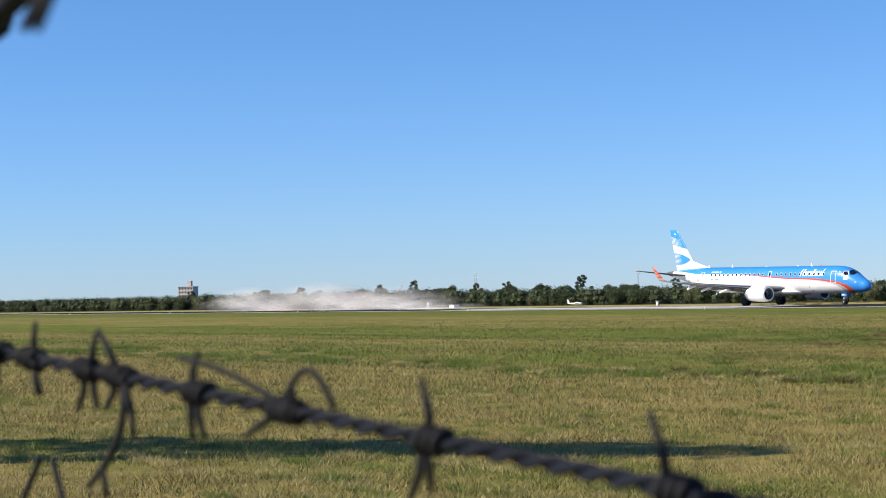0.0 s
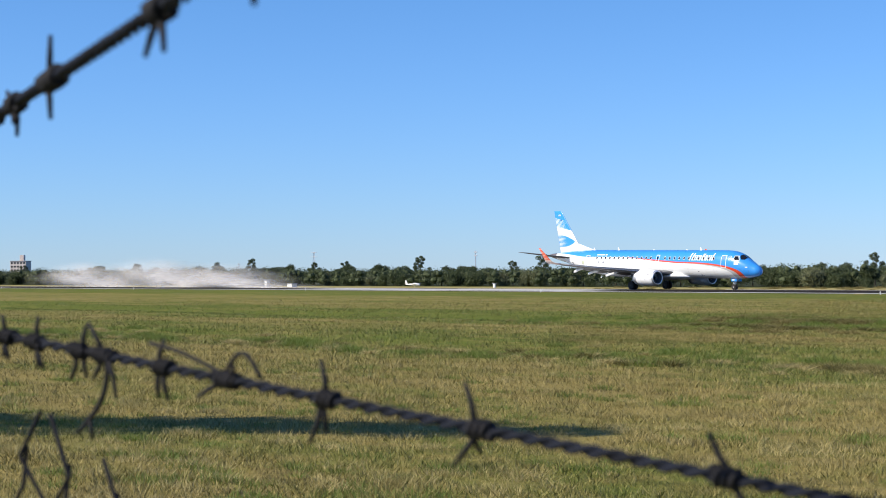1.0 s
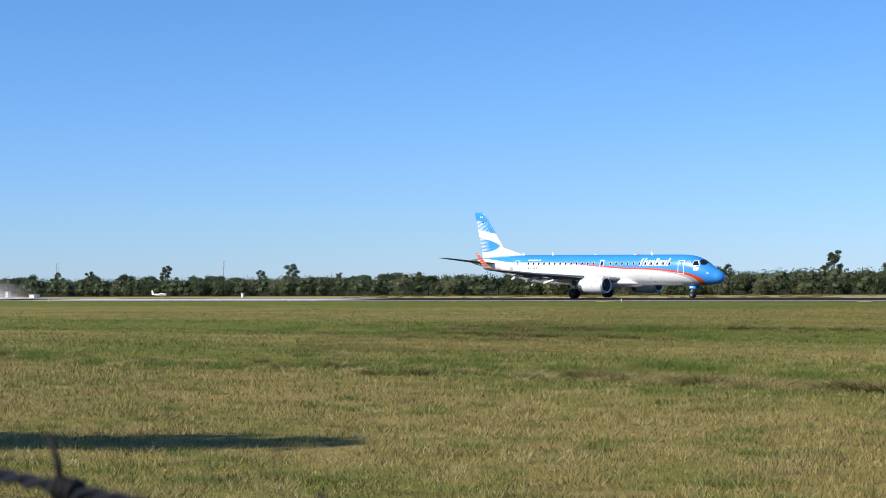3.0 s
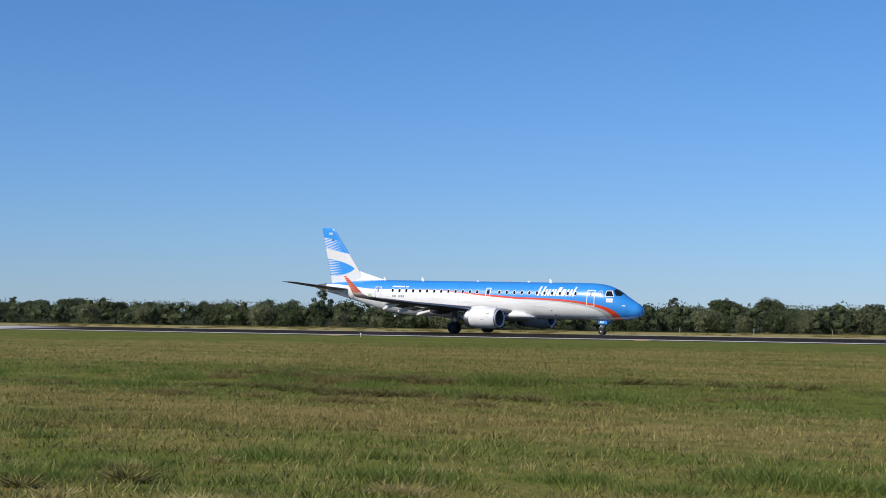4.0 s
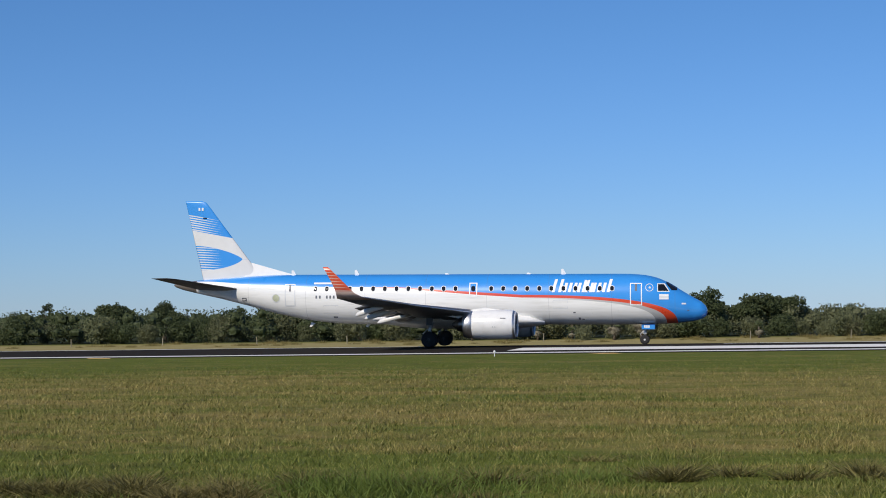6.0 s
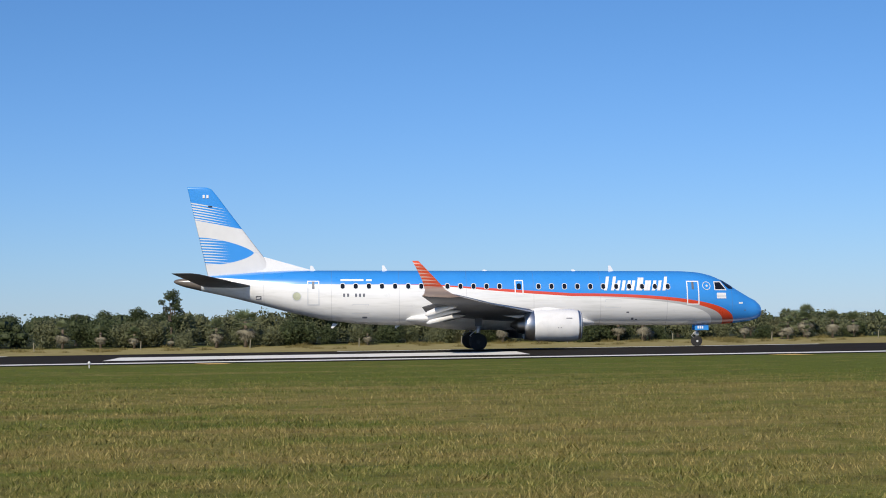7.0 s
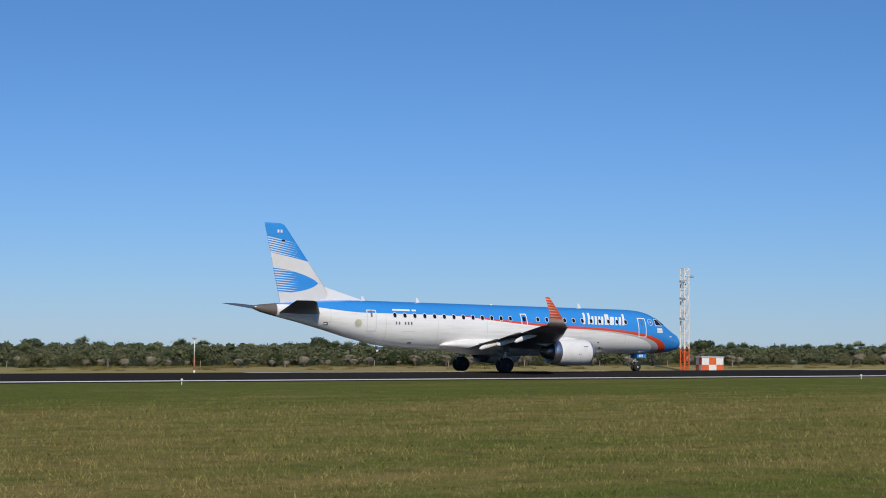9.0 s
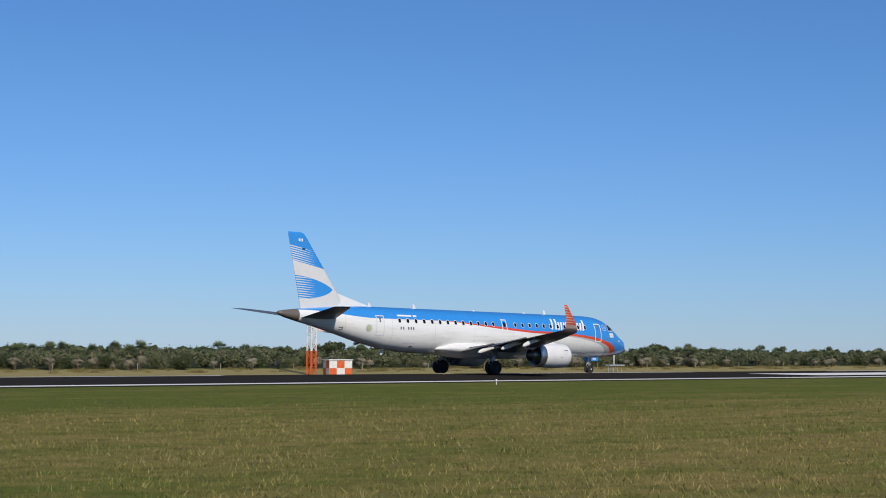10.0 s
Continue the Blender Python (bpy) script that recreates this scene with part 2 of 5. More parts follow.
runway = strip("runway", -1400, 1400, 86.9, 132.5, 0.012, M_ASPHALT)
tagged(runway, "dark asphalt runway with white edge lines", "runway", kind="structure")
slab = strip("runway_concrete", -172, -110, 93.5, 106.0, 0.018, M_CONCRETE, parent=runway)
tagged(slab, "pale concrete slab in the runway")
strip("edge_line", -1400, 1400, EDGE - 0.6, EDGE + 1.3, 0.024, M_LINE, parent=runway)
strip("far_edge_line", -1400, 1400, 130.0, 130.9, 0.024, M_LINE, parent=runway)
strip("aiming_mark", -12.3, 10.3, 94.6, 102.0, 0.024, M_LINE, parent=runway)
strip("aiming_mark", 128, 150, 94.6, 102.0, 0.024, M_LINE, parent=runway)
for i in range(30):
    strip("centre_dash", -700 + i * 50, -670 + i * 50, 109.0, 109.9, 0.024, M_LINE, parent=runway)
for x in (-62.0, -33.97, -5.92, 22.15):
    v = [(x - 0.2, 85.0, 0.02), (x + 1.0, 85.0, 0.02), (x + 0.4, 86.8, 0.02), (x - 1.0, 86.8, 0.02)]
    part("yellow_mark", (v, [(0, 1, 2, 3)]), M_YELLOW, runway, "worn yellow paint mark")

# ---- airliner ----
# lengths run back from the nose tip; the thing's own x axis points forward
def fus_section(X):
    """Half width, bottom and top of the fuselage at X metres behind the nose."""
    def tab(rows):
        for (a, u), (b, v) in zip(rows, rows[1:]):
            if X <= b:
                w = (X - a) / (b - a)
                return u + (v - u) * w
        return rows[-1][1]
    top = tab([(0, 2.28), (0.05, 2.44), (0.12, 2.56), (0.4, 2.83), (0.8, 3.04), (1.3, 3.34), (1.67, 3.56), (2.1, 3.83), (2.47, 4.05), (2.9, 4.26), (3.3, 4.41), (3.87, 4.55), (4.8, 4.635), (5.8, 4.65), (7, 4.65), (29, 4.65), (31, 4.56), (33, 4.40), (34.2, 4.30), (35.6, 4.16), (36.1, 4.08), (36.24, 4.0)])
    bot = tab([(0, 2.08), (0.05, 1.92), (0.12, 1.82), (0.4, 1.66), (0.9, 1.53), (1.6, 1.44), (2.6, 1.36), (4, 1.32), (6, 1.29), (23, 1.29), (25, 1.36), (27, 1.60), (29, 2.02), (31, 2.55), (33, 3.04), (34.5, 3.36), (35.6, 3.62), (36.1, 3.80), (36.24, 3.9)])
    wid = tab([(0, 0.1), (0.05, 0.24), (0.12, 0.36), (0.4, 0.58), (0.9, 0.74), (1.6, 1.02), (2.4, 1.24), (3.4, 1.40), (4.8, 1.48), (6, 1.505), (23, 1.505), (26, 1.42), (29, 1.15), (31.5, 0.84), (34, 0.52), (35.6, 0.32), (36.1, 0.2), (36.24, 0.08)])
    return wid, bot, top


def fus_y(X, z):
    """Half width of the skin at X and height z."""
    w, b, t = fus_section(X)
    c, h = (b + t) / 2, (t - b) / 2
    u = max(-0.999, min(0.999, (z - c) / h))
    return w * (1 - abs(u) ** 2.15) ** (1 / 2.15)


def skin(X, z, side, lift=0.01):
    return Vector((-X, side * (fus_y(X, z) + lift), z))


def skin_patch(X0, X1, z0, z1, side, lift=0.014, nx=2, nz=12, lean=0.0, round_=0.0):
    """A panel that lies on the skin; lean shears it backwards with height, round_ cuts the corners."""
    v, f = [], []
    for j in range(nz + 1):
        q = j / nz
        z = z0 + (z1 - z0) * q
        e = 0.0
        if round_:
            d = min(q, 1 - q) * (z1 - z0)
            if d < round_:
                e = round_ - math.sqrt(max(0.0, round_ ** 2 - (round_ - d) ** 2))
        for i in range(nx + 1):
            x = (X0 + e) + (X1 - X0 - 2 * e) * i / nx - lean * (z - z0)
            v.append(skin(x, z, side, lift))
    w = nx + 1
    for j in range(nz):
        for i in range(nx):
            a = j * w + i
            q = (a, a + 1, a + w + 1, a + w)
            f.append(q if side > 0 else q[::-1])
    return v, f


k = Nodes("airliner_skin", 0.28)
xyz = k.n("ShaderNodeSeparateXYZ")
k.link(k.pos("Object"), xyz.inputs[0])
X = k.math('MULTIPLY', xyz.outputs[0], -1.0)
Z = k.math('SUBTRACT', xyz.outputs[2], k.math('MULTIPLY_ADD', X, 0.0145, -0.0595))


def sweep(k, X, x_end, z_flat):
    """Height of a boundary that rises slowly aft of 12 m and drops steeply round the nose at x_end."""
    u = k.math('DIVIDE', k.math('SUBTRACT', 12.0, X), 12.0 - x_end, clamp=True)
    core = k.math('POWER', k.math('SUBTRACT', 1.0, k.math('POWER', u, 2.2), clamp=True), 0.32)
    aft = k.math('MULTIPLY', k.math('MINIMUM', k.math('MAXIMUM', k.math('SUBTRACT', X, 12.0), 0.0), 8.5), 0.062)
    return k.math('ADD', k.math('MULTIPLY_ADD', core, z_flat - 1.25, 1.25), aft)


outer, inner, belly = sweep(k, X, 1.9, 3.25), sweep(k, X, 2.6, 3.07), sweep(k, X, 3.3, 2.98)
thin = k.math('MULTIPLY', k.step(X, 14.0, 24.0), 0.18)
inner = k.math('ADD', inner, thin)
rear = k.math('MULTIPLY', k.step(X, 28.0, 34.0), 0.42)
outer = k.math('ADD', outer, rear)
inner = k.math('ADD', inner, k.math('MULTIPLY', rear, 1.3))
above = k.step(k.math('SUBTRACT', Z, outer), -0.012, 0.012)
mid_ = k.step(k.math('SUBTRACT', Z, inner), -0.012, 0.012)
low_ = k.step(k.math('SUBTRACT', Z, belly), -0.02, 0.02)
dirt = k.noise(0.9, 6, k.pos("Object"), 0.65)
streak = k.n("ShaderNodeMapping")
streak.inputs["Scale"].default_value = (0.25, 2.0, 3.0)
k.link(k.pos("Object"), streak.inputs[0])
st = k.noise(1.6, 5, streak.outputs[0], 0.6)
white = k.mix(k.math('MULTIPLY', k.step(st, 0.42, 0.75), 0.8), (0.90, 0.90, 0.88), (0.74, 0.74, 0.71))
grey = k.mix(st, (0.56, 0.56, 0.56), (0.46, 0.46, 0.46))
nose_low = k.math('MULTIPLY', k.math('SUBTRACT', 1.0, k.step(X, 6.5, 13.0)), low_)
c = k.mix(nose_low, white, grey)
c = k.mix(mid_, c, (0.72, 0.075, 0.028))
blue = k.mix(dirt, (0.030, 0.270, 0.760), (0.045, 0.320, 0.800))
tail_white = k.step(X, 34.52, 34.6)
c = k.mix(above, c, blue)
c = k.mix(tail_white, c, k.mix(st, (0.24, 0.20, 0.16), (0.08, 0.07, 0.06)))
seam = k.math('ABSOLUTE', k.math('SUBTRACT', k.math('FRACT', k.math('DIVIDE', X, 4.1)), 0.5))
seam = k.math('SUBTRACT', 1.0, k.step(seam, 0.0, 0.006))
c = k.mix(k.math('MULTIPLY', seam, 0.35), c, (0.2, 0.2, 0.22))
k.colour(c)
k.put(k.b, "Roughness", k.math('MULTIPLY_ADD', dirt, 0.2, 0.2))
k.b.inputs["Coat Weight"].default_value, k.b.inputs["Coat Roughness"].default_value = 0.8, 0.14
k.bump(st, 0.05, 0.02)
M_SKIN = k.m

k = Nodes("fin_paint", 0.3)
xyz = k.n("ShaderNodeSeparateXYZ")
k.link(k.pos("Object"), xyz.inputs[0])
X = k.math('MULTIPLY', xyz.outputs[0], -1.0)
Z = k.math('SUBTRACT', xyz.outputs[2], k.math('MULTIPLY_ADD', X, 0.0145, -0.0595))
# fin coordinates: distance forward of the sloping trailing edge
fwd = k.math('SUBTRACT', k.math('MULTIPLY_ADD', Z, 0.22, 33.25), X)
top_edge = k.math('MULTIPLY_ADD', fwd, -0.20, 7.72)
upper = k.step(k.math('SUBTRACT', Z, top_edge), -0.02, 0.02)
along = k.math('MULTIPLY_ADD', fwd, 0.16, Z)
ph = k.math('FRACT', k.math('MULTIPLY', along, 6.2))
line_w = k.math('MULTIPLY', k.math('SUBTRACT', 1.0, k.step(fwd, 0.2, 2.6)), 0.55)
line = k.step(k.math('SUBTRACT', line_w, ph), 0.0, 0.1)
zone = k.math('MULTIPLY', line, k.math('SUBTRACT', 1.0, k.step(along, 8.75, 8.85)))
lens_mid = k.math('MULTIPLY_ADD', fwd, -0.03, 5.82)
hw = k.math('MULTIPLY', k.math('POWER', k.math('SUBTRACT', 1.0, k.math('POWER', k.math('DIVIDE', fwd, 3.15, clamp=True), 1.8), clamp=True), 0.72), 0.84)
lens = k.step(k.math('SUBTRACT', hw, k.math('ABSOLUTE', k.math('SUBTRACT', Z, lens_mid))), -0.02, 0.02)
ph2 = k.math('FRACT', k.math('MULTIPLY', k.math('MULTIPLY_ADD', fwd, 0.03, Z), 6.0))
line2 = k.step(k.math('SUBTRACT', k.math('MULTIPLY', k.math('SUBTRACT', 1.0, k.step(fwd, 0.2, 2.0)), 0.5), ph2), 0.0, 0.1)
n1 = k.noise(1.2, 5, k.pos("Object"))
white = k.mix(n1, (0.82, 0.82, 0.81), (0.66, 0.66, 0.65))
blue = k.mix(n1, (0.030, 0.270, 0.760), (0.045, 0.320, 0.800))
ink = k.math('MAXIMUM', k.math('MULTIPLY', upper, k.math('SUBTRACT', 1.0, zone)), k.math('MULTIPLY', lens, k.math('SUBTRACT', 1.0, line2)))
k.colour(k.mix(ink, white, blue))
k.b.inputs["Coat Weight"].default_value = 0.3
M_FIN = k.m

M_WHITE = plain("white_enamel", (0.82, 0.82, 0.81), 0.3, var=0.08, scale=1.2, grime=0.08)
M_LOGO = plain("logo_white", (0.86, 0.86, 0.86), 0.35, var=0.02, grime=0.02)
M_BLUE = plain("blue_enamel", (0.035, 0.28, 0.76), 0.3, var=0.05, grime=0.05)
# wing grey, darkened so that the shade of the undersides is in the colour
M_SHADED_GREY = plain("shaded_wing_grey", (0.115, 0.118, 0.124), 0.42, var=0.1, scale=0.8)
M_BARE = plain("bare_metal", (0.72, 0.72, 0.72), 0.42, 1.0, var=0.1)
M_SCORCH = plain("scorched_metal", (0.30, 0.28, 0.26), 0.4, 1.0, var=0.2)
M_DARK = plain("dark_cavity", (0.02, 0.02, 0.022), 0.6, var=0.1)
M_GLASS = plain("dark_cabin_glass", (0.012, 0.014, 0.018), 0.08, var=0.05)
M_RUBBER = plain("tyre_rubber", (0.022, 0.021, 0.021), 0.8, var=0.2)
M_HUB = plain("brake_black", (0.05, 0.05, 0.052), 0.6, 0.2, var=0.2)
M_RIM = plain("rim_paint", (0.70, 0.70, 0.69), 0.4, var=0.15)
M_STRUT = plain("gear_strut", (0.55, 0.55, 0.55), 0.35, 0.4, var=0.2)
M_LINE_GREY = plain("outline_paint", (0.72, 0.74, 0.76), 0.4, var=0.05, grime=0.05)
M_MARK = plain("marking_grey", (0.16, 0.17, 0.20), 0.5, var=0.1)
M_SEAL = plain("pale_green_emblem", (0.55, 0.58, 0.42), 0.5, var=0.1)
k = Nodes("winglet_red", 0.32)
xyz = k.n("ShaderNodeSeparateXYZ")
k.link(k.pos("Object"), xyz.inputs[0])
ph = k.math('FRACT', k.math('MULTIPLY', xyz.outputs[2], 5.5))
aft = k.step(k.math('MULTIPLY_ADD', xyz.outputs[2], -0.85, k.math('MULTIPLY', xyz.outputs[0], -1.0)), 17.3, 18.3)
fade = k.math('MULTIPLY', k.step(k.math('SUBTRACT', k.math('MULTIPLY', aft, 0.55), ph), 0.0, 0.12), 0.7)
root = k.math('SUBTRACT', 1.0, k.step(xyz.outputs[2], 3.55, 3.75))
k.colour(k.mix(k.math('MAXIMUM', fade, root), (0.70, 0.10, 0.045), (0.74, 0.55, 0.48)))
M_WINGLET = k.m

airliner = new("airliner")
tagged(airliner, "twin-engined regional jet, blue above and white below with a red sweep", "airliner")

XS = [0, 0.02, 0.05, 0.12, 0.25, 0.4, 0.6, 0.8, 1.05, 1.3, 1.55, 1.8, 2.05, 2.3, 2.6, 2.9, 3.25, 3.6, 4, 4.5, 5, 5.6, 6.3, 7] + [8 + i for i in range(16)] + [24 + 0.5 * i for i in range(24)] + [35.6, 35.9, 36.1, 36.24]
rings = []
for Xs in XS:
    w, b, t = fus_section(Xs)
    c, h = (b + t) / 2, (t - b) / 2
    ring = []
    for j in range(56):
        a = 2 * math.pi * j / 56
        ca, sa = math.cos(a), math.sin(a)
        ring.append((-Xs, w * math.copysign(abs(ca) ** (2 / 2.15), ca), c + h * math.copysign(abs(sa) ** (2 / 2.15), sa)))
    rings.append(ring)
part("fuselage", loft(rings), M_SKIN, airliner, "", True)


def foil(chord, thick, n=12):
    """Closed wing section: (distance behind the leading edge, height)."""
    pts = []
    for i in range(n + 1):
        u = 0.5 * (1 - math.cos(math.pi * i / n))
        y = 5 * thick * (0.2969 * math.sqrt(u) - 0.126 * u - 0.3516 * u * u + 0.2843 * u ** 3 - 0.1015 * u ** 4)
        pts.append((u * chord, y * chord))
    return pts + [(a, -b * 0.75) for a, b in reversed(pts[1:-1])]


# fin with its forward fillet
def fin_rings():
    out = []
    for z, le, te, th in ((4.10, 29.87, 34.14, 0.10), (4.15, 29.9, 34.15, 0.10), (4.6, 30.19, 34.25, 0.10), (5.45, 30.75, 34.43, 0.10), (6.5, 31.55, 34.67, 0.10), (8.0, 32.68, 35.0, 0.10), (9.3, 33.65, 35.29, 0.10), (9.62, 33.92, 35.36, 0.09), (9.72, 34.2, 35.38, 0.05)):
        out.append([(-(le + a), b, z) for a, b in foil(te - le, th)])
    return out


part("fin", loft(fin_rings()), M_FIN, airliner, "white fin with blue bands and fine white stripes", True)
v = [(-27.6, 0, 4.60), (-30.3, -0.14, 4.55), (-30.3, 0.14, 4.55), (-30.75, 0, 5.48), (-31.2, -0.17, 4.5), (-31.2, 0.17, 4.5)]
part("fin_fillet", (v, [(0, 1, 3), (0, 3, 2), (1, 4, 3), (2, 3, 5), (0, 2, 5, 4, 1)]), M_WHITE, airliner)
bm = bmesh.new()
box(bm, -34.0, 0, 8.55, 0.26, 0.25, 0.07, 0.02)
part("fin_light", bm, M_DARK, airliner)
for X in (34.15, 34.38):
    bm = bmesh.new()
    box(bm, -X, 0, 9.16, 0.13, 0.19, 0.2)
    part("marking_bar", bm, M_LOGO, airliner)


def surface(stations, side):
    """A flying surface from stations (span, leading x, trailing x, height, thickness)."""
    out = []
    for s, le, te, z, th in stations:
        out.append([(-(le + a), side * s, z + b) for a, b in foil(te - le, th)])
    if side < 0:
        out = [r[::-1] for r in out]
    return loft(out)


for side in (-1, 1):
    part("stabilizer", surface([(0.35, 31.3, 34.4, 3.62, 0.085), (3, 32.75, 35.1, 3.95, 0.055), (5.7, 34.25, 35.8, 4.28, 0.04), (6.02, 34.6, 35.85, 4.32, 0.03)], side), M_SHADED_GREY, airliner, "grey stabilizer with underside shade put into its colour", True)
    wing = part("wing", surface([(0.9, 12.3, 19.2, 1.75, 0.13), (2.9, 13.5, 19.5, 1.90, 0.125), (5.2, 14.9, 19.7, 2.12, 0.115), (9.5, 17.45, 20.9, 2.50, 0.105), (13.2, 19.65, 21.75, 2.95, 0.10)], side), M_SHADED_GREY, airliner, "grey swept wing, underside shade put into its colour, with lowered flaps", True)
    part("leading_edge", surface([(3.2, 13.6, 14.0, 1.91, 0.30), (5.2, 14.82, 15.2, 2.12, 0.30), (9.5, 17.38, 17.7, 2.50, 0.30), (13.2, 19.6, 19.85, 2.95, 0.30)], side), M_BARE, wing, "bare metal slat", True)
    for s0, s1, drop in ((1.7, 4.9, 0.42), (5.2, 9.2, 0.36)):
        def te(s):
            return 19.3 + max(0, s - 2) * 0.21
        z0, z1 = 1.72 + 0.08 * s0, 1.72 + 0.1 * s1
        st_ = [(s0, te(s0) - 0.25, te(s0) + 0.95, z0 - 0.12, 0.14), (s1, te(s1) - 0.2, te(s1) + 0.75, z1 - 0.08, 0.14)]
        vv, ff = surface(st_, side)
        vv = [(x, y, z - drop * max(0.0, (-x) - te(abs(y)) + 0.25) * 0.55) for x, y, z in vv]
        part("flap", (vv, ff), M_SHADED_GREY, wing, "", True)
    for s, ln in ((4.6, 2.3), (7.3, 2.1), (9.6, 1.8)):
        x0 = 18.0 + s * 0.17
        z0 = 1.62 + 0.098 * s
        fr = []
        for q, r in ((0, 0.02), (0.15, 0.09), (0.4, 0.15), (0.7, 0.18), (0.92, 0.14), (1, 0.03)):
            fr.append([(-(x0 + q * ln), side * s + r * 0.75 * math.cos(2 * math.pi * j / 12), z0 - 0.22 * q - 0.42 * max(0.0, q - 0.4) ** 1.2 + r * math.sin(2 * math.pi * j / 12) - 0.18) for j in range(12)])
        part("flap_fairing", loft(fr), M_WHITE, wing, "white canoe-shaped flap fairing", True)
    # winglet: blends up from the wing tip
    wr = []
    for s, le, te_, z, th, lean in ((13.2, 19.65, 21.75, 2.95, 0.10, 0), (13.75, 20.1, 21.65, 3.05, 0.10, 0.3), (14.05, 20.5, 21.62, 3.28, 0.09, 0.7), (14.25, 20.98, 21.78, 3.80, 0.08, 0.9), (14.42, 21.66, 22.12, 4.50, 0.08, 0.95), (14.5, 21.98, 22.30, 4.82, 0.05, 0.95)):
        wr.append([(-(le + a), side * (s - b * lean), z + b * (1 - lean)) for a, b in foil(te_ - le, th)])
    if side < 0:
        wr = [r[::-1] for r in wr]
    part("winglet", loft(wr), M_WINGLET, airliner, "orange-red winglet with pale stripes", True)
    # engine
    ey, ez = side * 4.75, 1.33
    nac = []
    for Xe, r in ((10.95, 0.73), (10.86, 0.80), (10.95, 0.87), (11.2, 0.94), (11.8, 0.985), (12.9, 0.985), (13.9, 0.955), (14.95, 0.86), (14.97, 0.82), (14.2, 0.80)):
        nac.append([(-(11.95 + (Xe - 10.86) * 0.83), ey + r * math.cos(2 * math.pi * j / 40), ez + r * math.sin(2 * math.pi * j / 40) * 0.97) for j in range(40)])
    engine = part("engine", loft(nac, caps=False), M_WHITE, airliner, "white turbofan nacelle with a bare metal lip", True)
    ring_v, ring_f = loft([[(-(11.95 + (Xe - 10.86) * 0.83), ey + r * math.cos(2 * math.pi * j / 40), ez + r * math.sin(2 * math.pi * j / 40) * 0.97) for j in range(40)] for Xe, r in ((14.25, 0.92), (14.27, 0.936), (14.94, 0.868), (14.98, 0.85))], caps=False)
    part("exhaust_ring", (ring_v, ring_f), M_BARE, engine, "bare metal exhaust ring", True)
    inl = []
    for Xe, r in ((10.97, 0.735), (11.3, 0.69), (11.9, 0.67)):
        inl.append([(-(11.95 + (Xe - 10.86) * 0.83), ey + r * math.cos(2 * math.pi * j / 40), ez + r * math.sin(2 * math.pi * j / 40) * 0.97) for j in range(40)][::-1])
    part("inlet_duct", loft(inl, caps=False), M_SHADED_GREY, engine, "", True)
    lip = []
    for Xe, r in ((11.0, 0.722), (10.855, 0.80), (10.98, 0.88), (11.12, 0.922)):
        lip.append([(-(11.95 + (Xe - 10.86) * 0.83), ey + r * math.cos(2 * math.pi * j / 40), ez + r * math.sin(2 * math.pi * j / 40) * 0.97) for j in range(40)])
    lv, lf = loft(lip, caps=False)
    lv = [(x - 0.0, ey + (y - ey) * 1.004, ez + (z - ez) * 1.004) for x, y, z in lv]
    part("inlet_lip", (lv, lf), M_BARE, engine, "bare metal lip", True)
    fv, ff = [], []
    for j in range(24):
        a = 2 * math.pi * j / 24
        for r, da, dx in ((0.2, -0.03, 0.0), (0.2, 0.10, 0.06), (0.67, 0.20, 0.10), (0.67, 0.0, 0.0)):
            fv.append((-(12.69 + dx), ey + r * math.cos(a + da), ez + r * math.sin(a + da)))
        ff.append((4 * j, 4 * j + 1, 4 * j + 2, 4 * j + 3))
    fan = part("fan", (fv, ff), M_STRUT, engine)
    cv, cf = loft([[(-(11.95 + (Xe - 10.86) * 0.83), ey + r * math.cos(2 * math.pi * j / 20), ez + r * math.sin(2 * math.pi * j / 20)) for j in range(20)] for Xe, r in ((11.35, 0.01), (11.5, 0.11), (11.75, 0.22), (11.9, 0.66))])
    part("spinner", (cv, cf), M_DARK, engine, "", True)
    nz = loft([[(-(11.95 + (Xe - 10.86) * 0.83), ey + r * math.cos(2 * math.pi * j / 32), ez + r * math.sin(2 * math.pi * j / 32)) for j in range(32)] for Xe, r in ((14.0, 0.60), (14.9, 0.55), (15.35, 0.44), (15.5, 0.41), (15.45, 0.32), (15.9, 0.10))])
    part("exhaust_nozzle", nz, M_SCORCH, engine, "", True)
    bm = bmesh.new()
    pv = [(-12.8, ey, ez + 0.92), (-14.0, ey, ez + 1.08), (-15.8, ey, ez + 0.82), (-16.6, ey, ez + 0.55), (-15.4, ey, ez + 0.35), (-14.2, ey, ez + 0.6)]
    va = [bm.verts.new((x, y - 0.17, z)) for x, y, z in pv]
    vb = [bm.verts.new((x, y + 0.17, z)) for x, y, z in pv]
    bm.faces.new(va), bm.faces.new(vb[::-1])
    for j in range(6):
        bm.faces.new((va[j], vb[j], vb[(j + 1) % 6], va[(j + 1) % 6]))
    bmesh.ops.recalc_face_normals(bm, faces=bm.faces)
    part("pylon", bm, M_WHITE, engine)
    # access panels on the cowl
    for xa, za in ((12.75, 0.42), (13.25, -0.15), (13.4, -0.15)):
        r = 0.995
        y = ey + side * math.sqrt(max(0, r * r - za * za))
        bm = bmesh.new()
        box(bm, -xa, y, ez + za * 0.97, 0.35 if za > 0 else 0.05, 0.012, 0.05)
        part("latch", bm, M_MARK, engine)

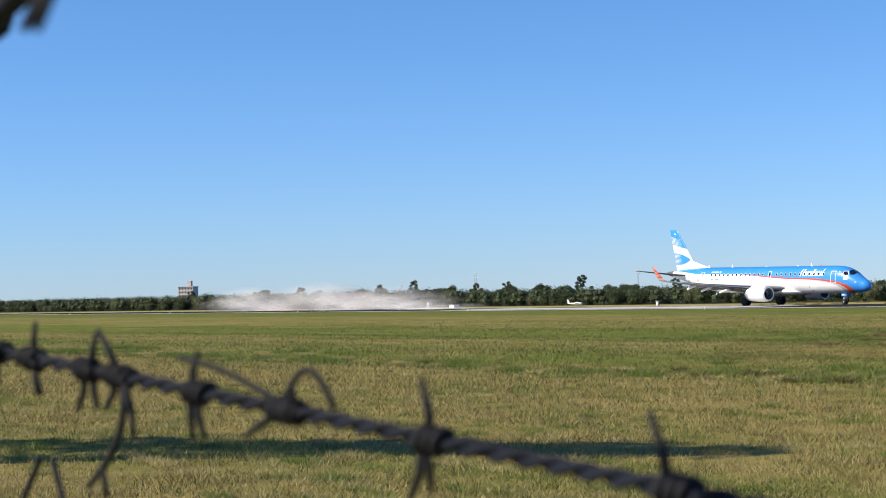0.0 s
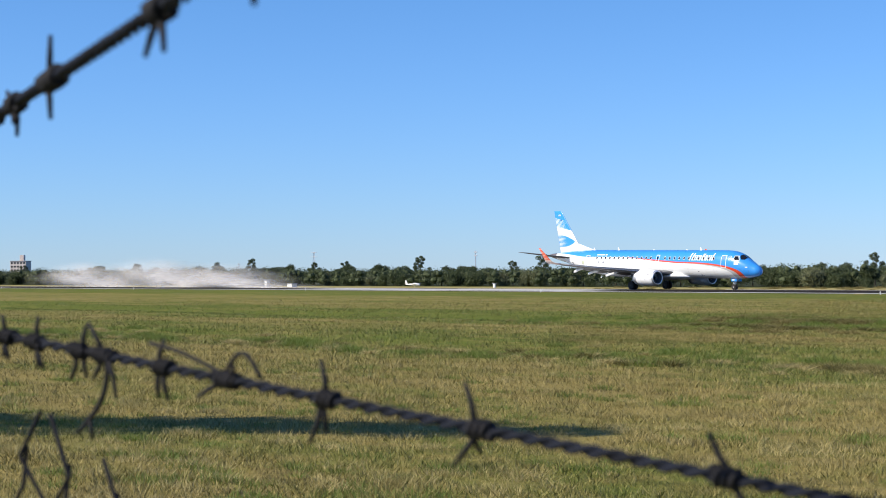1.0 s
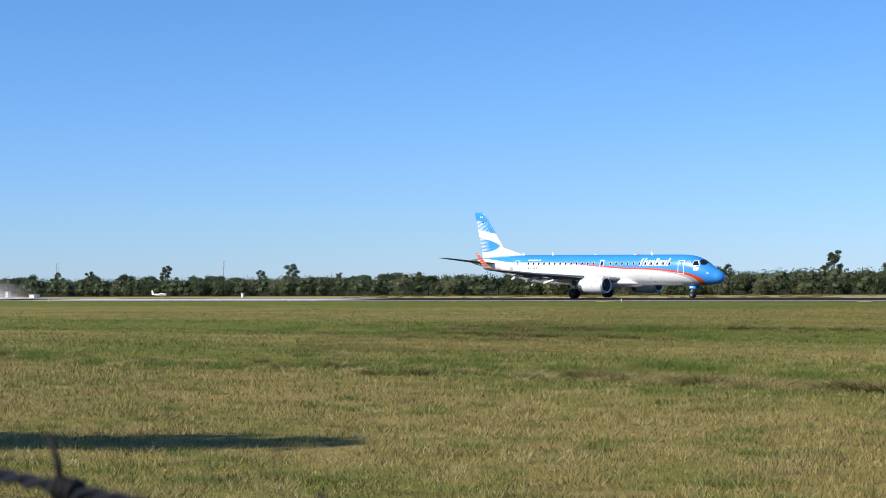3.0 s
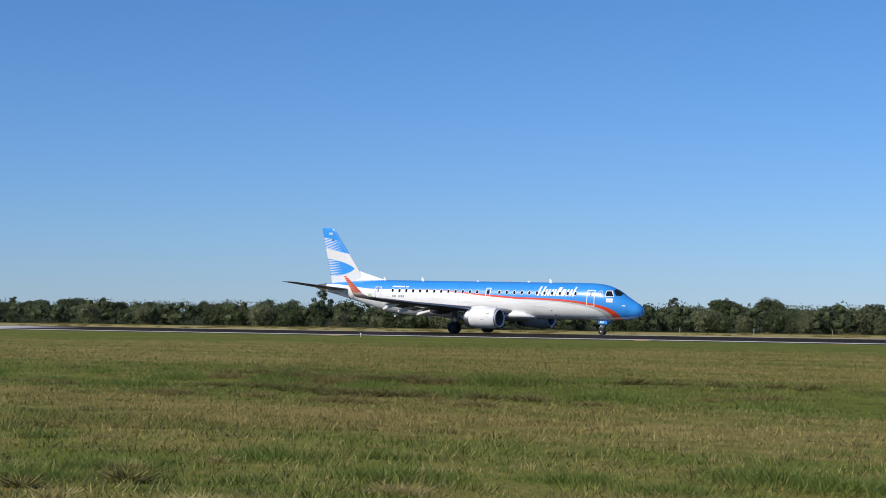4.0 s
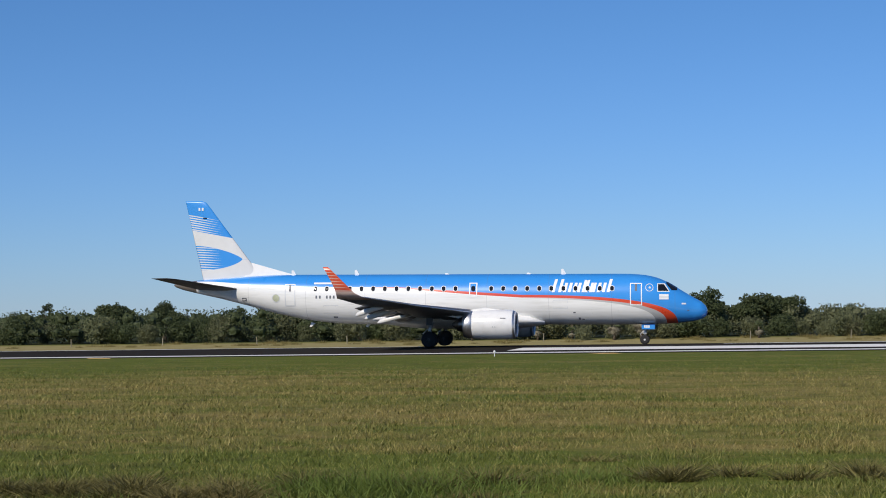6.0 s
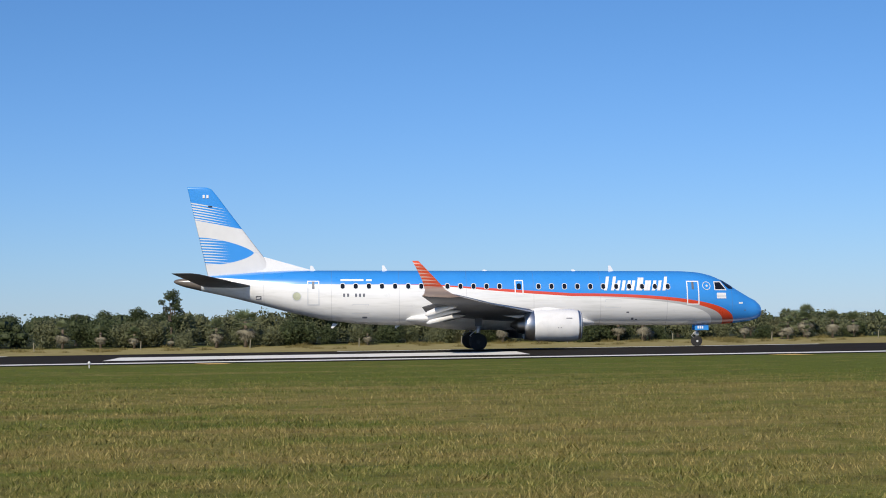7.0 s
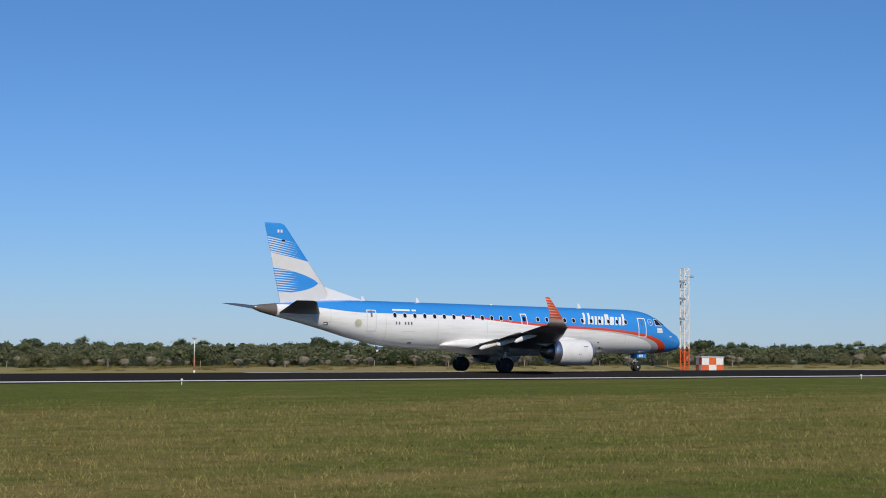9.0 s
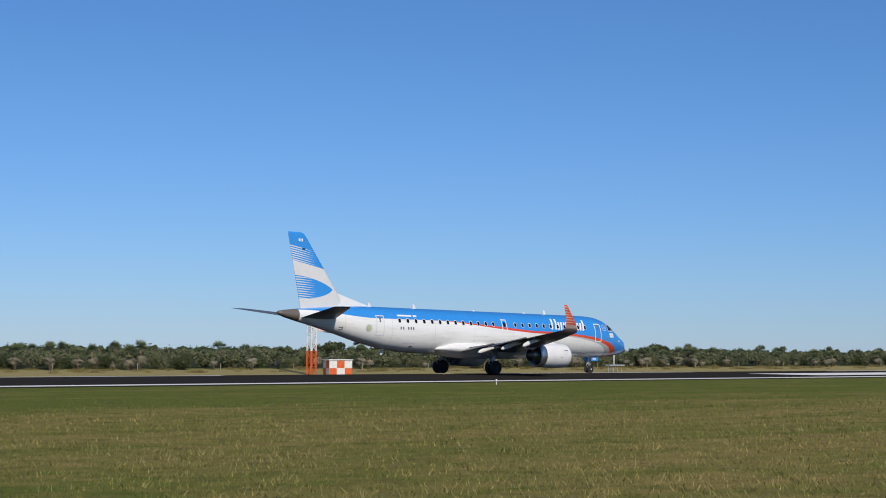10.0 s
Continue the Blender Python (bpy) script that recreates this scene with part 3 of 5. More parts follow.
# wing-body fairing
fr = []
for Xf, w, zb, zt in ((10.6, 0.9, 1.32, 1.6), (11.6, 1.5, 1.12, 2.0), (13, 1.78, 1.02, 2.2), (16, 1.85, 0.98, 2.3), (19, 1.82, 1.02, 2.35), (20.5, 1.68, 1.15, 2.3), (21.8, 1.3, 1.38, 2.0), (22.5, 0.7, 1.55, 1.75)):
    c, h = (zb + zt) / 2, (zt - zb) / 2
    fr.append([(-Xf, w * math.cos(2 * math.pi * j / 28), c + h * math.sin(2 * math.pi * j / 28)) for j in range(28)])
part("wing_fairing", loft(fr), M_WHITE, airliner, "white wing root fairing", True)

# cabin windows, doors, lettering and small marks on both sides
for side in (-1, 1):
    for i in range(26):
        Xw = 6.1 + i * 0.795
        if abs(Xw - 15.25) < 0.5:
            continue
        ring_ = part("window_surround", skin_patch(Xw - 0.155, Xw + 0.155, 3.48, 3.86, side, 0.010, 2, 8, 0, 0.11), M_LINE_GREY, airliner)
        part("cabin_window", skin_patch(Xw - 0.12, Xw + 0.12, 3.515, 3.825, side, 0.018, 2, 8, 0, 0.10), M_GLASS, airliner, "dark oval cabin window")
    for Xd, z0, z1, w in ((4.55, 2.55, 4.02, 0.78), (27.75, 2.50, 4.0, 0.74), (15.25, 3.10, 4.06, 0.54)):
        door = new("cabin_door")
        door.parent = airliner
        t_ = 0.07
        rim_mat = M_LOGO if Xd < 20 else M_LINE_GREY
        for q in (skin_patch(Xd - w / 2, Xd - w / 2 + t_, z0, z1, side), skin_patch(Xd + w / 2 - t_, Xd + w / 2, z0, z1, side),
                  skin_patch(Xd - w / 2 + t_, Xd + w / 2 - t_, z0, z0 + t_, side, nz=1), skin_patch(Xd - w / 2 + t_, Xd + w / 2 - t_, z1 - t_, z1, side, nz=1)):
            part("door_outline", q, rim_mat, door)
        if Xd == 15.25:
            part("door_window", skin_patch(Xd - 0.135, Xd + 0.135, 3.49, 3.85, side, 0.018, 2, 8, 0, 0.11), M_GLASS, door)
        else:
            part("door_handle", skin_patch(Xd - 0.07, Xd + 0.07, 3.5, 3.95, side, 0.016), M_MARK, door)
    # the airline's lettering as plain slanted strokes
    Xl = 10.05
    for w, hgt in ((0.62, 0.86), (0.5, 0.62), (0.46, 0.62), (0.36, 0.8), (0.36, 0.62), (0.52, 0.62), (0.16, 0.86)):
        t_ = 0.19
        strokes = [(Xl - t_, Xl, 0)] if w < 0.2 else [(Xl - t_, Xl, 0), (Xl - w, Xl - w + t_, 0)]
        for a, b, _ in strokes:
            part("logo_stroke", skin_patch(a, b, 3.42, 3.42 + hgt, side, 0.014, 1, 7, 0.24), M_LOGO, airliner)
        Xl -= w + 0.13
    for i in range(6):
        if i != 2:
            part("registration_bar", skin_patch(25.95 - i * 0.24 - 0.12, 25.95 - i * 0.24, 3.02, 3.22, side, 0.012, 1, 1), M_MARK, airliner)
    part("upper_bar", skin_patch(24.7, 26.1, 3.98, 4.10, side, 0.012, 4, 1), M_LOGO, airliner)
    part("upper_bar", skin_patch(24.2, 24.55, 3.98, 4.10, side, 0.012, 2, 1), M_LOGO, airliner)
    part("flag", skin_patch(2.45, 3.05, 2.94, 3.29, side, 0.012, 3, 3), M_LOGO, airliner, "small pale flag panel")
    part("flag_band", skin_patch(2.45, 3.05, 3.06, 3.17, side, 0.02, 3, 1), M_LINE_GREY, airliner)
    for r0, r1, Xc, zc, mt in ((0.22, 0.26, 3.68, 3.72, M_LINE_GREY), (0.0, 0.07, 3.66, 3.72, M_LINE_GREY), (0.0, 0.24, 28.75, 3.05, M_SEAL), (0.25, 0.29, 28.75, 3.05, M_LINE_GREY)):
        n = 24
        vv = [skin(Xc + r * math.cos(2 * math.pi * j / n), zc + r * math.sin(2 * math.pi * j / n), side, 0.013) for r in (max(r0, 0.01), r1) for j in range(n)]
        ff = [(j, (j + 1) % n, n + (j + 1) % n, n + j) for j in range(n)]
        part("round_emblem", (vv, ff), mt, airliner)
    for Xa, za, w, h in ((8.5, 2.05, 0.16, 0.08), (8.2, 1.62, 0.14, 0.14), (7.95, 1.62, 0.14, 0.06), (24.5, 1.72, 0.3, 0.1), (30.9, 2.85, 0.34, 0.22), (1.35, 2.62, 0.28, 0.1), (1.15, 2.2, 0.12, 0.05)):
        part("service_mark", skin_patch(Xa, Xa + w, za, za + h, side, 0.012, 1, 1), M_LOGO if za == 2.62 else M_MARK, airliner)
    for Xa, w, za, h in ((9.0, 0.95, 2.35, 0.5), (24.4, 1.0, 2.0, 0.55)):
        for q in ((Xa, Xa + w, za, za + 0.03), (Xa, Xa + w, za + h, za + h + 0.03), (Xa, Xa + 0.03, za, za + h), (Xa + w, Xa + w + 0.03, za, za + h)):
            part("hatch_seam", skin_patch(*q, side, 0.011, 1, 1), M_LINE_GREY, airliner)
    # cockpit glazing: a side window and the raked windshield half that wraps to the centre
    for name, g, lift, mat in (("cockpit_frame", 0.055, 0.008, M_LOGO), ("cockpit_window", 0.0, 0.016, M_GLASS)):
        vv, ff = [], []
        for j in range(7):
            q = j / 6
            z = 3.50 - g + (0.44 + 2 * g) * q
            x0 = 2.45 + 0.32 * q - g * 1.3
            x1 = 3.13 + g
            vv += [skin(x0 + (x1 - x0) * i / 4, z, side, lift) for i in range(5)]
        ff = [(j * 5 + i, j * 5 + i + 1, j * 5 + i + 6, j * 5 + i + 5) for j in range(6) for i in range(4)]
        part(name, (vv, ff if side > 0 else [f_[::-1] for f_ in ff]), mat, airliner, "dark side window of the cockpit" if name == "cockpit_window" else "")
    vv = []
    for i in range(9):
        X = 1.93 + 0.69 * i / 8
        w, bo, to = fus_section(X)
        zl = max(3.54, 3.54 + (X - 2.28) / 0.34 * 0.42)
        yl = fus_y(X, zl)
        for j in range(7):
            y = yl + (0.05 - yl) * j / 6
            u = (1 - (y / w) ** 2.15) ** (1 / 2.15)
            vv.append((-X + 0.012, side * (y + 0.012), (bo + to) / 2 + (to - bo) / 2 * u + 0.014))
    ff = [(i * 7 + j, i * 7 + j + 1, i * 7 + j + 8, i * 7 + j + 7) for i in range(8) for j in range(6)]
    part("windshield", (vv, ff if side < 0 else [f_[::-1] for f_ in ff]), M_GLASS, airliner, "dark raked windshield pane")
# blade aerials along the spine
for Xa, h in ((9.2, 0.34), (11.5, 0.10), (17.0, 0.08), (23.2, 0.32), (27.6, 0.30)):
    v = [(-Xa, -0.03, 4.62), (-Xa - 0.34, -0.03, 4.62), (-Xa - 0.34, -0.01, 4.64 + h), (-Xa - 0.2, -0.01, 4.64 + h)]
    v += [(a, -b, c) for a, b, c in v]
    part("aerial", (v, [(0, 1, 2, 3), (7, 6, 5, 4), (0, 3, 7, 4), (1, 5, 6, 2), (3, 2, 6, 7)]), M_WHITE, airliner)
for Xa in (22.4, 26.3):
    v = [(-Xa, -0.03, 1.36), (-Xa - 0.3, -0.03, 1.42), (-Xa - 0.42, -0.01, 1.12), (-Xa - 0.3, -0.01, 1.1)]
    v += [(a, -b, c) for a, b, c in v]
    part("drain_mast", (v, [(0, 1, 2, 3), (7, 6, 5, 4), (0, 3, 7, 4), (1, 5, 6, 2), (3, 2, 6, 7)]), M_WHITE, airliner)


def wheel(parent, x, y, z, r, w, name):
    """A wheel turning about its own centre: tyre with a rounded shoulder, and a rim on each face."""
    rings_ = []
    for dy, rr in ((-w / 2, r * 0.56), (-w / 2, r * 0.86), (-w * 0.36, r * 0.97), (-w * 0.15, r), (w * 0.15, r), (w * 0.36, r * 0.97), (w / 2, r * 0.86), (w / 2, r * 0.56)):
        rings_.append([(rr * math.cos(2 * math.pi * j / 32), dy, rr * math.sin(2 * math.pi * j / 32)) for j in range(32)])
    ob = part(name, loft(rings_), M_RUBBER, parent, "", True)
    for s in (-1, 1):
        rv = []
        for dy, rr in ((w * 0.46, r * 0.57), (w * 0.40, r * 0.42), (w * 0.52, r * 0.18), (w * 0.55, r * 0.04)):
            rv.append([(rr * math.cos(2 * math.pi * j / 20), s * dy, rr * math.sin(2 * math.pi * j / 20)) for j in range(20)])
        part("rim", loft(rv), M_RIM if r < 0.4 else M_HUB, ob, "", True)
        for j in range(5):
            a = 2 * math.pi * j / 5
            bm = bmesh.new()
            box(bm, r * 0.3 * math.cos(a), s * w * 0.48, r * 0.3 * math.sin(a), r * 0.12, w * 0.06, r * 0.12)
            part("rim_hole", bm, M_DARK, ob)
    ob.location = (x, y, z)
    return ob


WHEELS = []
for dy in (-0.2, 0.2):
    WHEELS.append((wheel(airliner, -4.1, dy, 0.31, 0.31, 0.17, "nose_wheel"), (-4.1, dy, 0.31), 0.31))
for side in (-1, 1):
    for dy in (-0.27, 0.27):
        y = side * 2.97 + dy
        WHEELS.append((wheel(airliner, -17.93, y, 0.52, 0.52, 0.34, "main_wheel"), (-17.93, y, 0.52), 0.52))
part("nose_strut", join_data(tube_data([(-4.1, 0, 0.31), (-4.05, 0, 1.5)], [0.07, 0.10], 12), tube_data([(-4.1, -0.2, 0.31), (-4.1, 0.2, 0.31)], 0.05, 10), tube_data([(-4.0, 0, 0.9), (-3.1, 0, 1.5)], 0.045, 8), tube_data([(-4.18, 0, 0.4), (-4.4, 0, 0.65), (-4.15, 0, 0.95)], 0.03, 6)), M_STRUT, airliner, "", True)
bm = bmesh.new()
box(bm, -4.1, 0, 0.78, 0.28, 0.26, 0.2, 0.03)
part("landing_light_box", bm, M_STRUT, airliner)
for s in (-1, 1):
    bm = bmesh.new()
    box(bm, -3.85, s * 0.42, 1.16, 0.86, 0.03, 0.34, 0.01)
    door = part("gear_door", bm, M_BLUE, airliner, "blue nose gear door with pale bars")
    for i in range(3):
        bm = bmesh.new()
        box(bm, -3.85 + 0.05 - i * 0.13, s * 0.438, 1.17, 0.09, 0.006, 0.17)
        part("marking_bar", bm, M_LOGO, door)
    for side in (s,):
        part("main_strut", join_data(tube_data([(-17.93, side * 2.97, 0.52), (-17.85, side * 2.9, 1.9)], [0.11, 0.15], 12), tube_data([(-17.93, side * 2.97 - 0.3, 0.52), (-17.93, side * 2.97 + 0.3, 0.52)], 0.09, 10), tube_data([(-17.9, side * 2.9, 1.0), (-17.9, side * 1.7, 1.6)], 0.06, 8), tube_data([(-18.05, side * 2.97, 0.6), (-18.4, side * 2.95, 0.9), (-18.02, side * 2.93, 1.25)], 0.04, 6)), M_STRUT, airliner, "", True)
        bm = bmesh.new()
        box(bm, -17.9, side * 3.2, 1.5, 0.42, 0.03, 0.5, 0.01, Matrix.Rotation(side * 0.12, 4, 'X'))
        part("gear_door", bm, M_SHADED_GREY, airliner)

# the airframe sits a little nose-down on its gear
done = set()
for ob in airliner.children_recursive:
    if ob.type == 'MESH' and ob.data.name not in done and ob.name.split(".")[0] not in ("nose_wheel", "main_wheel", "rim", "rim_hole", "main_strut", "nose_strut"):
        done.add(ob.data.name)
        for q in ob.data.vertices:
            q.co.z += 0.0145 * (-q.co.x - 4.1)

# ---- barbed wire and chain-link fence ----
k = Nodes("weathered_wire", 0.75, 0.1, 0.2)
a = k.noise(60, 5, k.pos())
k.colour(k.mix(k.step(a, 0.45, 0.7), (0.013, 0.016, 0.026), (0.006, 0.0065, 0.010))).bump(k.noise(900, 3, k.pos()), 0.3, 0.001)
M_WIRE = k.m
k = Nodes("rusty_wire", 0.8, 0.3)
a = k.noise(80, 5, k.pos())
k.colour(k.mix(a, (0.006, 0.0065, 0.009), (0.016, 0.014, 0.016))).bump(k.noise(900, 3, k.pos()), 0.4, 0.001)
M_RUST = k.m
rng = random.Random(5)


def helix(p, d, side, up, u0, u1, radius, turn, phase, r, n=6, per=8):
    steps = max(4, int((u1 - u0) / turn * per))
    pts = []
    for i in range(steps + 1):
        u = u0 + (u1 - u0) * i / steps
        a = phase + 2 * math.pi * (u - u0) / turn
        pts.append(p + d * u + side * (radius * math.cos(a)) + up * (radius * math.sin(a)))
    return tube_data(pts, r, n)


def barbed_wire(p, q, u0, u1, barbs, label, thick=0.0015, big=1.0):
    """Two twisted strands through p and q with a barb at each distance in barbs."""
    p, q = Vector(p), Vector(q)
    d = (q - p).normalized()
    side = d.cross(Vector((0, 0, 1))).normalized()
    up = side.cross(d)
    root = new("barbed_wire")
    tagged(root, label, "barbed wire", "barbed wires of the fence")
    for ph in (0, math.pi):
        part("strand", helix(p, d, side, up, u0, u1, thick * 0.95, 0.022, ph, thick), M_WIRE, root, "", True)
    for u, prongs in barbs:
        c = p + d * u
        data = [helix(p, d, side, up, u - 0.0056 * big, u + 0.0056 * big, thick * 2.2 * (0.9 + 0.1 * big), 0.0036, rng.random() * 6, thick * 1.05)]
        for ax, ang, ln in prongs:
            w = (up * math.cos(radians(ang)) + side * math.sin(radians(ang)) * 0.6 + d * ax).normalized()
            s0 = c + d * rng.uniform(-0.004, 0.004)
            bend = d * rng.uniform(-0.002, 0.002)
            data.append(tube_data([s0, s0 + w * ln * 0.5 + bend, s0 + w * ln], [thick * 0.95, thick * 0.9, thick * 0.6], 6))
        part("barb", join_data(*data), M_RUST, root, "", True)
    return root


LOW = ((42.1901, -47.5700, 2.2529), (42.5436, -47.4982, 2.2161))
low_barbs = [
    (-0.146, [(-0.3, 20, 0.014), (0.3, 170, 0.014)]),
    (-0.108, [(0.1, 0, 0.013), (-0.4, 160, 0.014), (0.5, 150, 0.014)]),
    (-0.080, [(-0.2, 10, 0.012), (-0.3, 180, 0.012), (0.6, 160, 0.014)]),
    (-0.056, [(-0.1, 0, 0.014), (0.1, 180, 0.013), (0.8, 160, 0.016)]),
    (-0.020, [(0.1, 0, 0.014), (-0.2, 180, 0.016), (0.4, 175, 0.014)]),
    (0.0, [(-0.8, 10, 0.020), (-0.3, 170, 0.013), (0.8, 150, 0.026), (0.9, 120, 0.02)]),
    (0.0447, [(0.15, 0, 0.014), (0.05, 185, 0.016), (0.4, 170, 0.016)]),
    (0.0904, [(-1.5, 165, 0.020), (0.5, 40, 0.010)]),
    (0.1555, [(-0.3, 0, 0.018), (-0.25, 180, 0.022), (0.2, 190, 0.016)]),
    (0.2453, [(-0.35, 5, 0.020), (-0.75, 180, 0.022), (0.2, 200, 0.011)]),
    (0.3626, [(-0.7, 10, 0.020), (0.5, 190, 0.018)]),
    (0.49, [(-0.5, 10, 0.020), (0.4, 180, 0.018)]),
    (0.62, [(-0.4, 0, 0.020), (0.4, 170, 0.018)]),
]
low = barbed_wire(*LOW, -2.3, 2.4, low_barbs, "weathered twisted barbed wire along the fence top")
d_low = (Vector(LOW[1]) - Vector(LOW[0])).normalized()
P_low = Vector(LOW[0])
s_low = d_low.cross(Vector((0, 0, 1))).normalized()
Z = Vector((0, 0, 1))
# loose tie wires wound on the lower strand
loop = [P_low + d_low * (0.086 + 0.024 * i / 12) + Z * (0.003 + 0.0105 * math.sin(math.pi * i / 12)) - s_low * 0.003 for i in range(13)]
part("tie_wire", tube_data(loop, 0.0011, 6), M_RUST, low, "curled loose wire end", True)
long_ = [P_low + d_low * (0.035 + 0.055 * i / 10) + Z * (0.0105 - 0.0075 * i / 10 + 0.0015 * math.sin(i * 0.4)) for i in range(11)]
part("tie_wire", tube_data(long_, 0.0011, 6), M_RUST, low, "", True)
hang = [P_low + d_low * (0.001 + 0.003 * math.sin(i * 0.33) - 0.00022 * i * i) - Z * (0.0042 * i) for i in range(11)]
part("hanging_wire", join_data(tube_data(hang, [0.0014] * 9 + [0.0012, 0.001], 6), tube_data([hang[8], hang[8] + d_low * 0.002 - Z * 0.010], 0.0011, 6)), M_RUST, low, "hanging rusty wire end", True)
for u0 in (0.0, 0.0904):
    part("tie_coil", helix(P_low, d_low, s_low, s_low.cross(d_low), u0 - 0.009, u0 + 0.008, 0.0029, 0.0052, 1.0, 0.0011), M_RUST, low, "", True)

UP = ((42.2173, -47.6307, 2.3751), (42.4704, -47.6977, 2.3835))
up_barbs = [(-0.18, [(0.2, 0, 0.016), (-0.2, 180, 0.018)]), (-0.06, [(0.2, 0, 0.02), (0.1, 180, 0.018)]),
            (0.0, [(-1.2, 20, 0.012), (0.1, 180, 0.016), (0.9, 160, 0.014)]),
            (0.079, [(0.15, 0, 0.020), (0.25, 180, 0.017)]), (0.092, [(0.1, 180, 0.004)]),
            (0.2619, [(-0.9, 165, 0.020), (0.75, 170, 0.020)]), (0.36, [(0.1, 0, 0.02), (0.6, 170, 0.02)]), (0.47, [(0.1, 10, 0.02), (-0.5, 170, 0.02)])]
upper = barbed_wire(*UP, -1.9, 0.95, up_barbs, "dark rusty barbed wire slung above the fence", 0.0016, 1.5)


def fence_post(x, y, h, arm=None):
    root = new("fence_post")
    tagged(root, "weathered concrete fence post beside the field", "post", "fence posts")
    bm = bmesh.new()
    box(bm, 0, 0, h / 2 - 0.1, 0.12, 0.12, h + 0.2, 0.012)
    part("shaft", bm, M_CONCRETE, root)
    root.location = (x, y, ground_z(x, y))
    return root


pl, pr_ = P_low + d_low * -2.3, P_low + d_low * 2.4
fence_post(pl.x, pl.y, 2.75)
fence_post(pr_.x, pr_.y, 2.62)
ul = Vector(UP[0]) + (Vector(UP[1]) - Vector(UP[0])).normalized() * -1.9
ur = Vector(UP[0]) + (Vector(UP[1]) - Vector(UP[0])).normalized() * 0.95
fence_post(ul.x - 0.05, ul.y + 0.02, 2.5)
fence_post(ur.x + 0.05, ur.y, 2.5)

fence = new("chain_link_fence")
tagged(fence, "dark rusty chain-link fence with twisted wire tips", "fence")
step_ = 0.019
for i in range(int(4.6 / step_)):
    u = -2.28 + i * step_
    sag = (0.078 if u > 0.0 else 0.044) + 0.010 * math.sin(i * 1.7) + max(0.0, u) * 0.12
    pts = []
    base = P_low + d_low * u
    for j in range(88):
        z = base.z - sag - j * 0.026
        if z < 0.03:
            break
        off = (step_ * 0.5 + 0.0015) * (1 if (j + i) % 2 else -1) if j > 0 else rng.uniform(-0.012, 0.012)
        if u < 0.12 and j == 0:
            z += rng.uniform(-0.008, 0.010)
        pts.append(Vector((base.x, base.y, z)) + d_low * off + s_low * (0.0015 * (1 if j % 2 else -1)))
    part("mesh_wire", tube_data(pts, 0.0013, 5), M_RUST, fence)

# ---- vegetation ----
def leaf_material(name, a, b, c, own=0.3):
    k = Nodes(name, 0.6, spec=0.3)
    r = k.t.nodes.new("ShaderNodeNewGeometry").outputs["Random Per Island"]
    o = k.t.nodes.new("ShaderNodeObjectInfo").outputs["Random"]
    p = k.pos("World")
    n = k.step(k.noise(0.33, 3, p, 0.6), 0.34, 0.66)
    m = k.step(k.noise(2.2, 3, p, 0.6), 0.3, 0.7)
    f = k.math('ADD', k.math('MULTIPLY', n, 0.64 * (1 - own)), k.math('MULTIPLY_ADD', m, 0.36 * (1 - own), k.math('MULTIPLY', r, own)))
    col = k.mix(f, a, b)
    col = k.mix(k.math('MULTIPLY', o, 0.5), col, c)
    k.colour(col)
    t = k.n("ShaderNodeBsdfTranslucent")
    k.link(col, t.inputs["Color"])
    m = k.n("ShaderNodeMixShader")
    m.inputs[0].default_value = 0.25
    k.link(k.b.outputs[0], m.inputs[1])
    k.link(t.outputs[0], m.inputs[2])
    k.link(m.outputs[0], k.t.nodes["Material Output"].inputs[0])
    return k.m


M_LEAF = leaf_material("dark_leaf", (0.040, 0.056, 0.022), (0.102, 0.130, 0.054), (0.075, 0.092, 0.036))
# grey-green scrub, paled further to put the distance haze into the colour
M_SCRUB = leaf_material("hazy_scrub_leaf", (0.076, 0.092, 0.042), (0.215, 0.230, 0.115), (0.160, 0.165, 0.085))
M_OLIVE = leaf_material("olive_leaf", (0.075, 0.088, 0.038), (0.230, 0.235, 0.120), (0.200, 0.185, 0.100))
M_PALM = leaf_material("palm_leaf", (0.09, 0.13, 0.05), (0.26, 0.30, 0.15), (0.19, 0.21, 0.11))
M_THATCH = leaf_material("dead_palm_leaf", (0.20, 0.18, 0.12), (0.50, 0.46, 0.35), (0.30, 0.27, 0.19))
M_BARK = plain("bark", (0.16, 0.125, 0.09), 0.9, var=0.3, scale=2.0)
M_DRY = leaf_material("dry_weed", (0.15, 0.125, 0.040), (0.36, 0.29, 0.11), (0.24, 0.21, 0.07))


def tri_leaves(centres, size, rs, flat=0.0, quad=True):
    """Small leaf blades of random turn at the centres."""
    n = len(centres)
    a = rs.normal(size=(n, 3))
    a[:, 2] *= 1 - flat
    a /= np.linalg.norm(a, axis=1)[:, None]
    b = np.cross(a, rs.normal(size=(n, 3)))
    b /= np.linalg.norm(b, axis=1)[:, None]
    s = size * rs.uniform(0.6, 1.4, (n, 1))
    c = np.asarray(centres)
    v = np.stack([c - a * s - b * s * 0.15, c + b * s * 0.5, c + a * s, c - b * s * 0.5], 1).reshape(-1, 3)
    i = np.arange(n)[:, None] * 4
    return v, np.concatenate([i, i + 1, i + 2, i + 3], 1)


